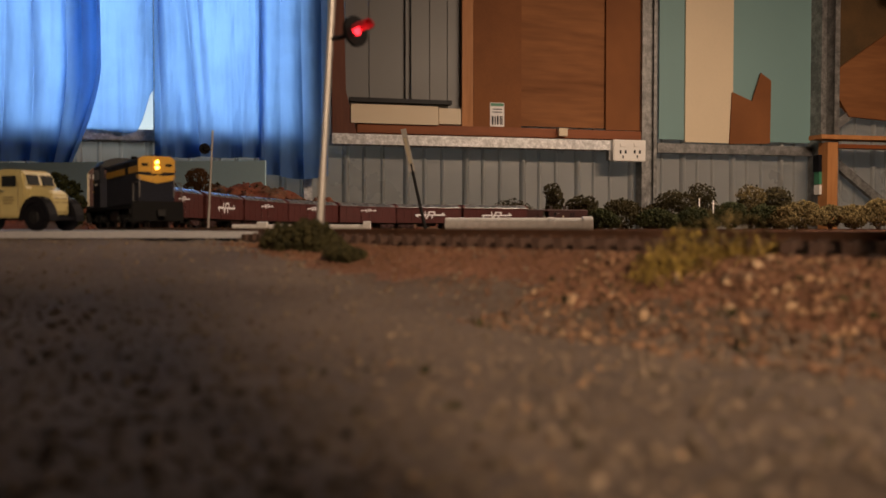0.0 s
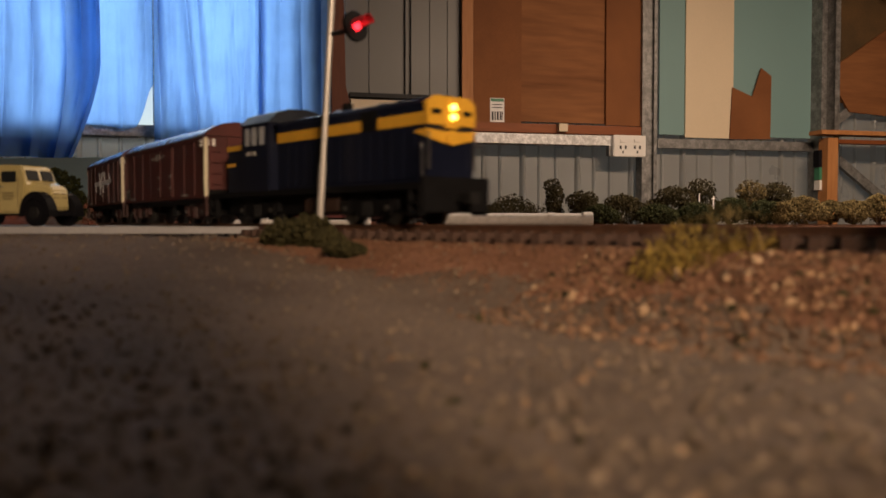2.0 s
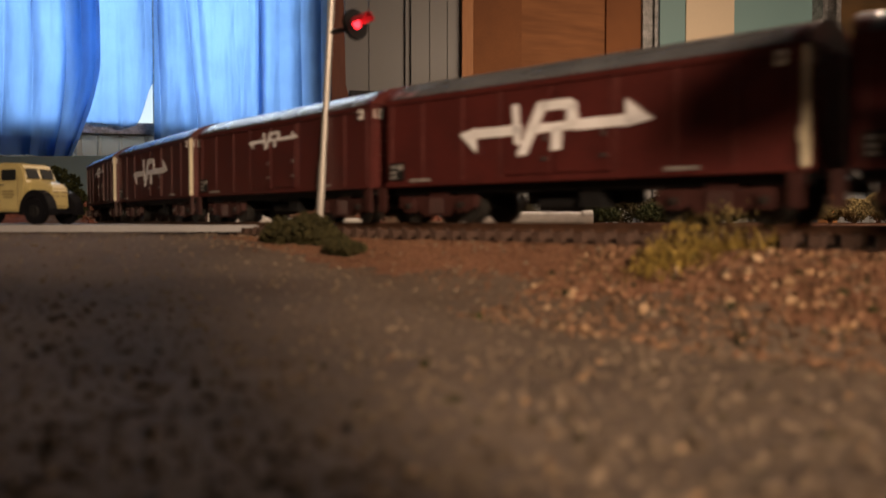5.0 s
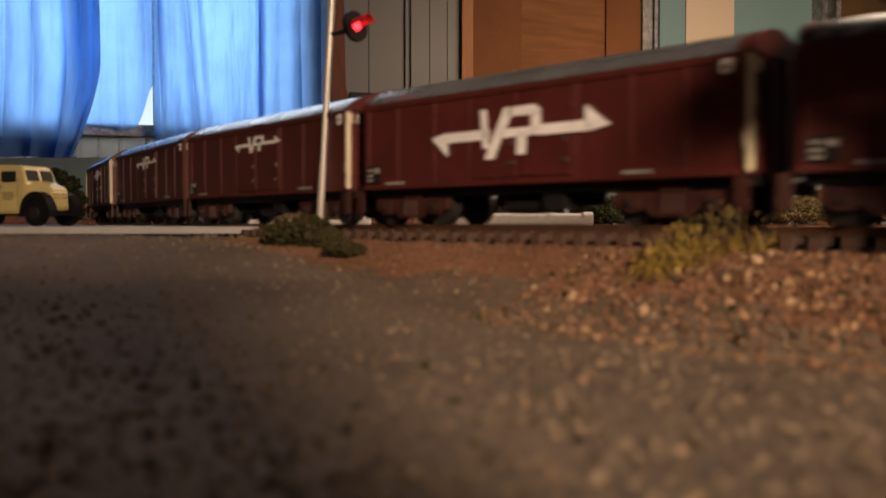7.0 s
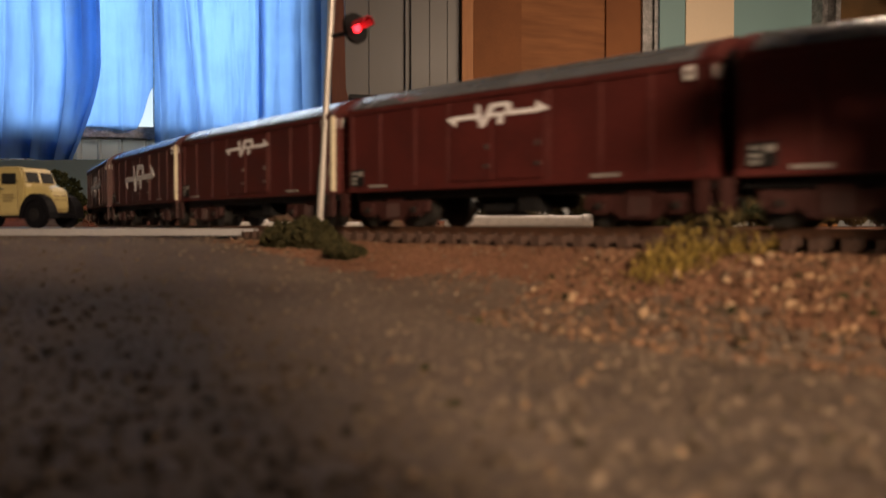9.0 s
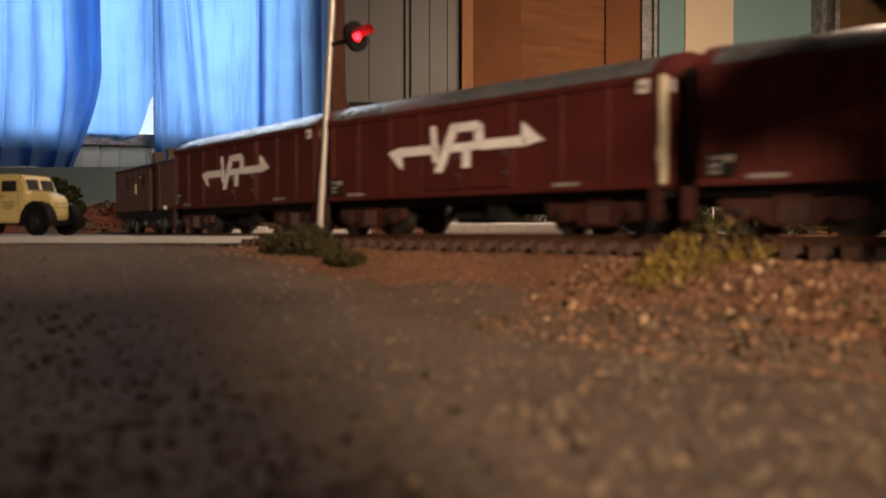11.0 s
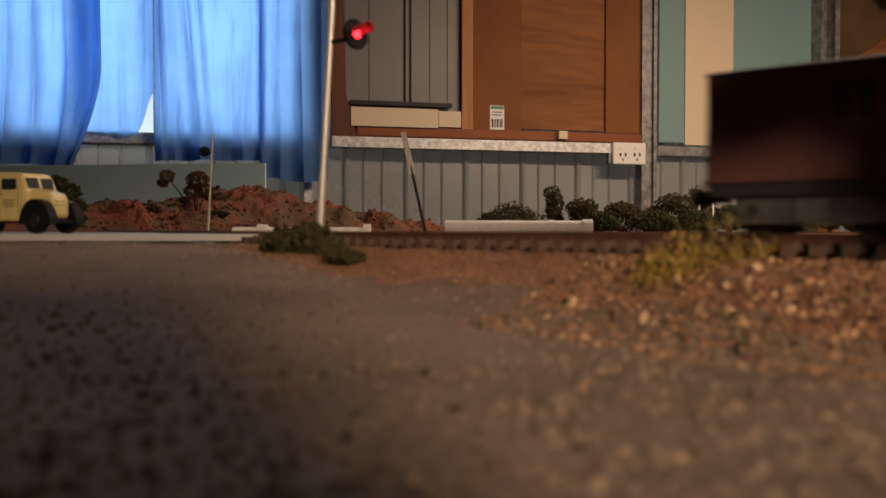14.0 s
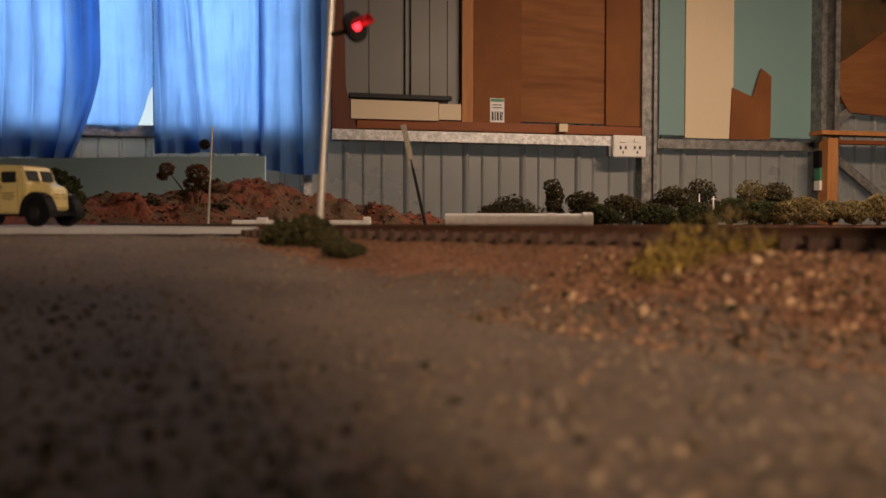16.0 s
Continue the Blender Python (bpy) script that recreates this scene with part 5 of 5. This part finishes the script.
    boxes("bumper", "rubber", v, (0.0215, 0.0227, -0.0095, 0.0095, 0.0048, 0.0066), bevel=0.0003)
    boxes("chassis", "rubber", v, (-0.045, 0.0216, -0.0045, 0.0045, 0.0050, 0.0070))
    boxes("cargo_box", "truck_cream", v, (-0.048, -0.0130, -0.0105, 0.0105, 0.0075, 0.0285), bevel=0.0008)


def tyre():
    bm = bmesh.new()
    tube(bm, (0, -0.0018, 0), (0, 0.0018, 0), 0.0062, seg=28)
    return mesh("wheel", bm, "rubber", bevel=0.0004)


def hub_mesh():
    bm = bmesh.new()
    for s in (-1, 1):
        tube(bm, (0, s * 0.0017, 0), (0, s * 0.0021, 0), 0.0030, 0.0026, seg=20)
        tube(bm, (0, s * 0.0019, 0), (0, s * 0.0025, 0), 0.0009, seg=10)
    return mesh("hub", bm, "black")


M["cream_shade"] = mat("cream_shade", (0.30, 0.24, 0.12), 0.5, 0, 0.1, 60, 900, 0)
TRUCK_TYRE, TRUCK_HUB = tyre(), hub_mesh()
truck()


def crossing_signal(label, base, top, lamp, r, face, lit):
    """A slim post with a round backed lamp on a short arm."""
    b, t, c, f = Vector(base), Vector(top), Vector(lamp), Vector(face).normalized()
    root = thing("crossing_signal", label, "signal", Matrix.Translation(b))
    bm = bmesh.new()
    tube(bm, (0, 0, 0), (t - b) * 0.28, r * 0.26, seg=12)
    tube(bm, (t - b) * 0.27, t - b, r * 0.215, seg=12)
    part("post", bm, "silver", root, smooth=False)
    bm = bmesh.new()
    k = (c.z - b.z - r * 0.35) / (t.z - b.z)
    tube(bm, (t - b) * k, c - b - Vector((0, 0, r * 0.2)) - f * r * 0.1, r * 0.16, seg=8)
    part("arm", bm, "black", root)
    bm = bmesh.new()
    tube(bm, c - b - f * r * 0.25, c - b, r, seg=28)
    tube(bm, c - b - f * r * 0.8, c - b - f * r * 0.2, r * 0.35, r * 0.5, seg=16)
    back = part("backing_disc", bm, "loco_black", root, "round black backing disc")
    bm = bmesh.new()
    tube(bm, c - b, c - b + f * r * 0.12, r * 0.32, r * 0.28, seg=20)
    part("lens", bm, "lens_red" if lit else "lens_off", back, "glowing red lens" if lit else "dark lens")
    # half-round hood over the lens
    bm = bmesh.new()
    n = 10
    up = Vector((0, 0, 1))
    side = f.cross(up).normalized()
    ring = []
    for j in range(2):
        for q in (0.50, 0.43):
            ring.append([bm.verts.new(c - b + f * r * (0.02 + 1.15 * j) + (side * math.cos(math.pi * i / n) + up * math.sin(math.pi * i / n)) * r * q) for i in range(n + 1)])
    a0, a1, b0, b1 = ring
    for i in range(n):
        for p, q in ((a0, b0), (b1, a1), (b0, b1)):
            bm.faces.new((p[i], p[i + 1], q[i + 1], q[i]))
    part("hood", bm, "hood_glow_red" if lit else "black", back)
    return root


M["lens_off"] = mat("lens_off", (0.08, 0.01, 0.01), 0.2, 0, 0.1, 60, 900, 0)
# Red lamplight inside the lit signal's hood is put into its colour.
M["hood_glow_red"] = mat("hood_glow_red", (0.35, 0.02, 0.03), 0.4, 0, 0.1, 60, 900, 0)
bx = at(564, 0.31)
crossing_signal("slim silver level crossing signal with glowing red lamp", (bx.x, 0.31, -0.006), (at(593, 0.31).x, 0.31, 0.095), (at(632, 0.305).x, 0.305, 0.0708), 0.0055, (0.75, -0.65, 0.12), True)
bx = at(368, 0.755)
crossing_signal("slim silver level crossing signal seen from behind, unlit", (bx.x, 0.755, -0.006), (at(378, 0.755).x, 0.755, 0.086), (at(363, 0.765).x, 0.765, 0.0705), 0.0048, (-0.5, 0.85, 0), False)


def leaning_sign():
    y = 0.92
    b, t = Vector((at(755, y).x, y, -0.008)), Vector((at(713, y).x, y, (408.4 - 232) / FOCAL * y))
    root = thing("leaning_sign", "leaning black sign post with a pale edge-on board", "sign", Matrix.Translation(b))
    d = t - b
    bm = bmesh.new()
    tube(bm, (0, 0, 0), d * 0.72, 0.0019, 0.0015, seg=10)
    part("post", bm, "black", root)
    q = d.to_track_quat("Z", "X").to_matrix().to_4x4()
    for f0, f1, w, m, nm in ((0.58, 0.98, 0.0030, "silver", "board"), (0.66, 0.90, 0.0024, "cream", "painted_panel")):
        bm = bmesh.new()
        box(bm, -w if nm == "board" else -0.0020, w if nm == "board" else 0.0012, -0.0012 if nm == "board" else -0.0018, 0.0012 if nm == "board" else -0.0013, d.length * f0, d.length * f1)
        bmesh.ops.transform(bm, matrix=Matrix.Rotation(0.0, 4, "Z") @ q, verts=bm.verts[:])
        part(nm, bm, m, root)


leaning_sign()


def pipe(label, x0, x1, y, top, base, knobs, seg=20):
    a, b = at(x0, y), at(x1, y)
    zt = (408.4 - top) / FOCAL * y
    r = (zt - base) / 2
    root = thing("pipe", label, "pipe", Matrix.Translation((a.x, y, base + r)))
    L = b.x - a.x
    bm = bmesh.new()
    tube(bm, (0, 0, 0), (L, 0, 0), r * 0.9, r * 0.86, seg)
    part("barrel", bm, "white", root, smooth=False)
    for k, w, q in knobs:
        bm = bmesh.new()
        tube(bm, (L * k - w / 2, 0, 0), (L * k + w / 2, 0, 0), r * q, seg=seg)
        part("collar", bm, "white", root, bevel=r * 0.06)
    return root


pipe("thick white plastic pipe lying beside the line", 788, 1044, 1.0, 390.5, -0.0058, [(0.005, 0.003, 0.8), (0.73, 0.008, 0.96), (0.98, 0.012, 1.06)])
pipe("thin white plastic pipe lying beside the line", 412, 652, 0.84, 402.5, -0.0056, [(0.22, 0.010, 1.5), (0.99, 0.007, 1.6), (0.6, 0.004, 1.1)], 14)

for px, h, arms in ((1237, 372, 0), (1262, 376, 1)):
    p = at(px, 1.955)
    root = thing("white_peg", "tiny white peg standing among the bushes", "peg", Matrix.Translation((p.x, 1.955, -0.010)), "white pegs by the bushes")
    zt = (408.4 - (358 if arms == 0 else 362)) / FOCAL * 1.955
    boxes("stake", "white", root, (-0.0011, 0.0011, -0.0011, 0.0011, 0, zt + 0.010))
    if arms:
        boxes("crosspiece", "white", root, (-0.0045, 0.0035, -0.0009, 0.0009, zt + 0.002, zt + 0.004))

# the phone that films, unseen behind the lens, made oversized to shade the left verge
phone = thing("phone", "unseen oversized phone block that shades the verge from behind the lens", "phone", Matrix.Translation((0, 0, 0)))
boxes("case", "rubber", phone, (-0.137, 0.032, -0.0135, -0.0045, -0.0215, 0.085), bevel=0.002)


motions()
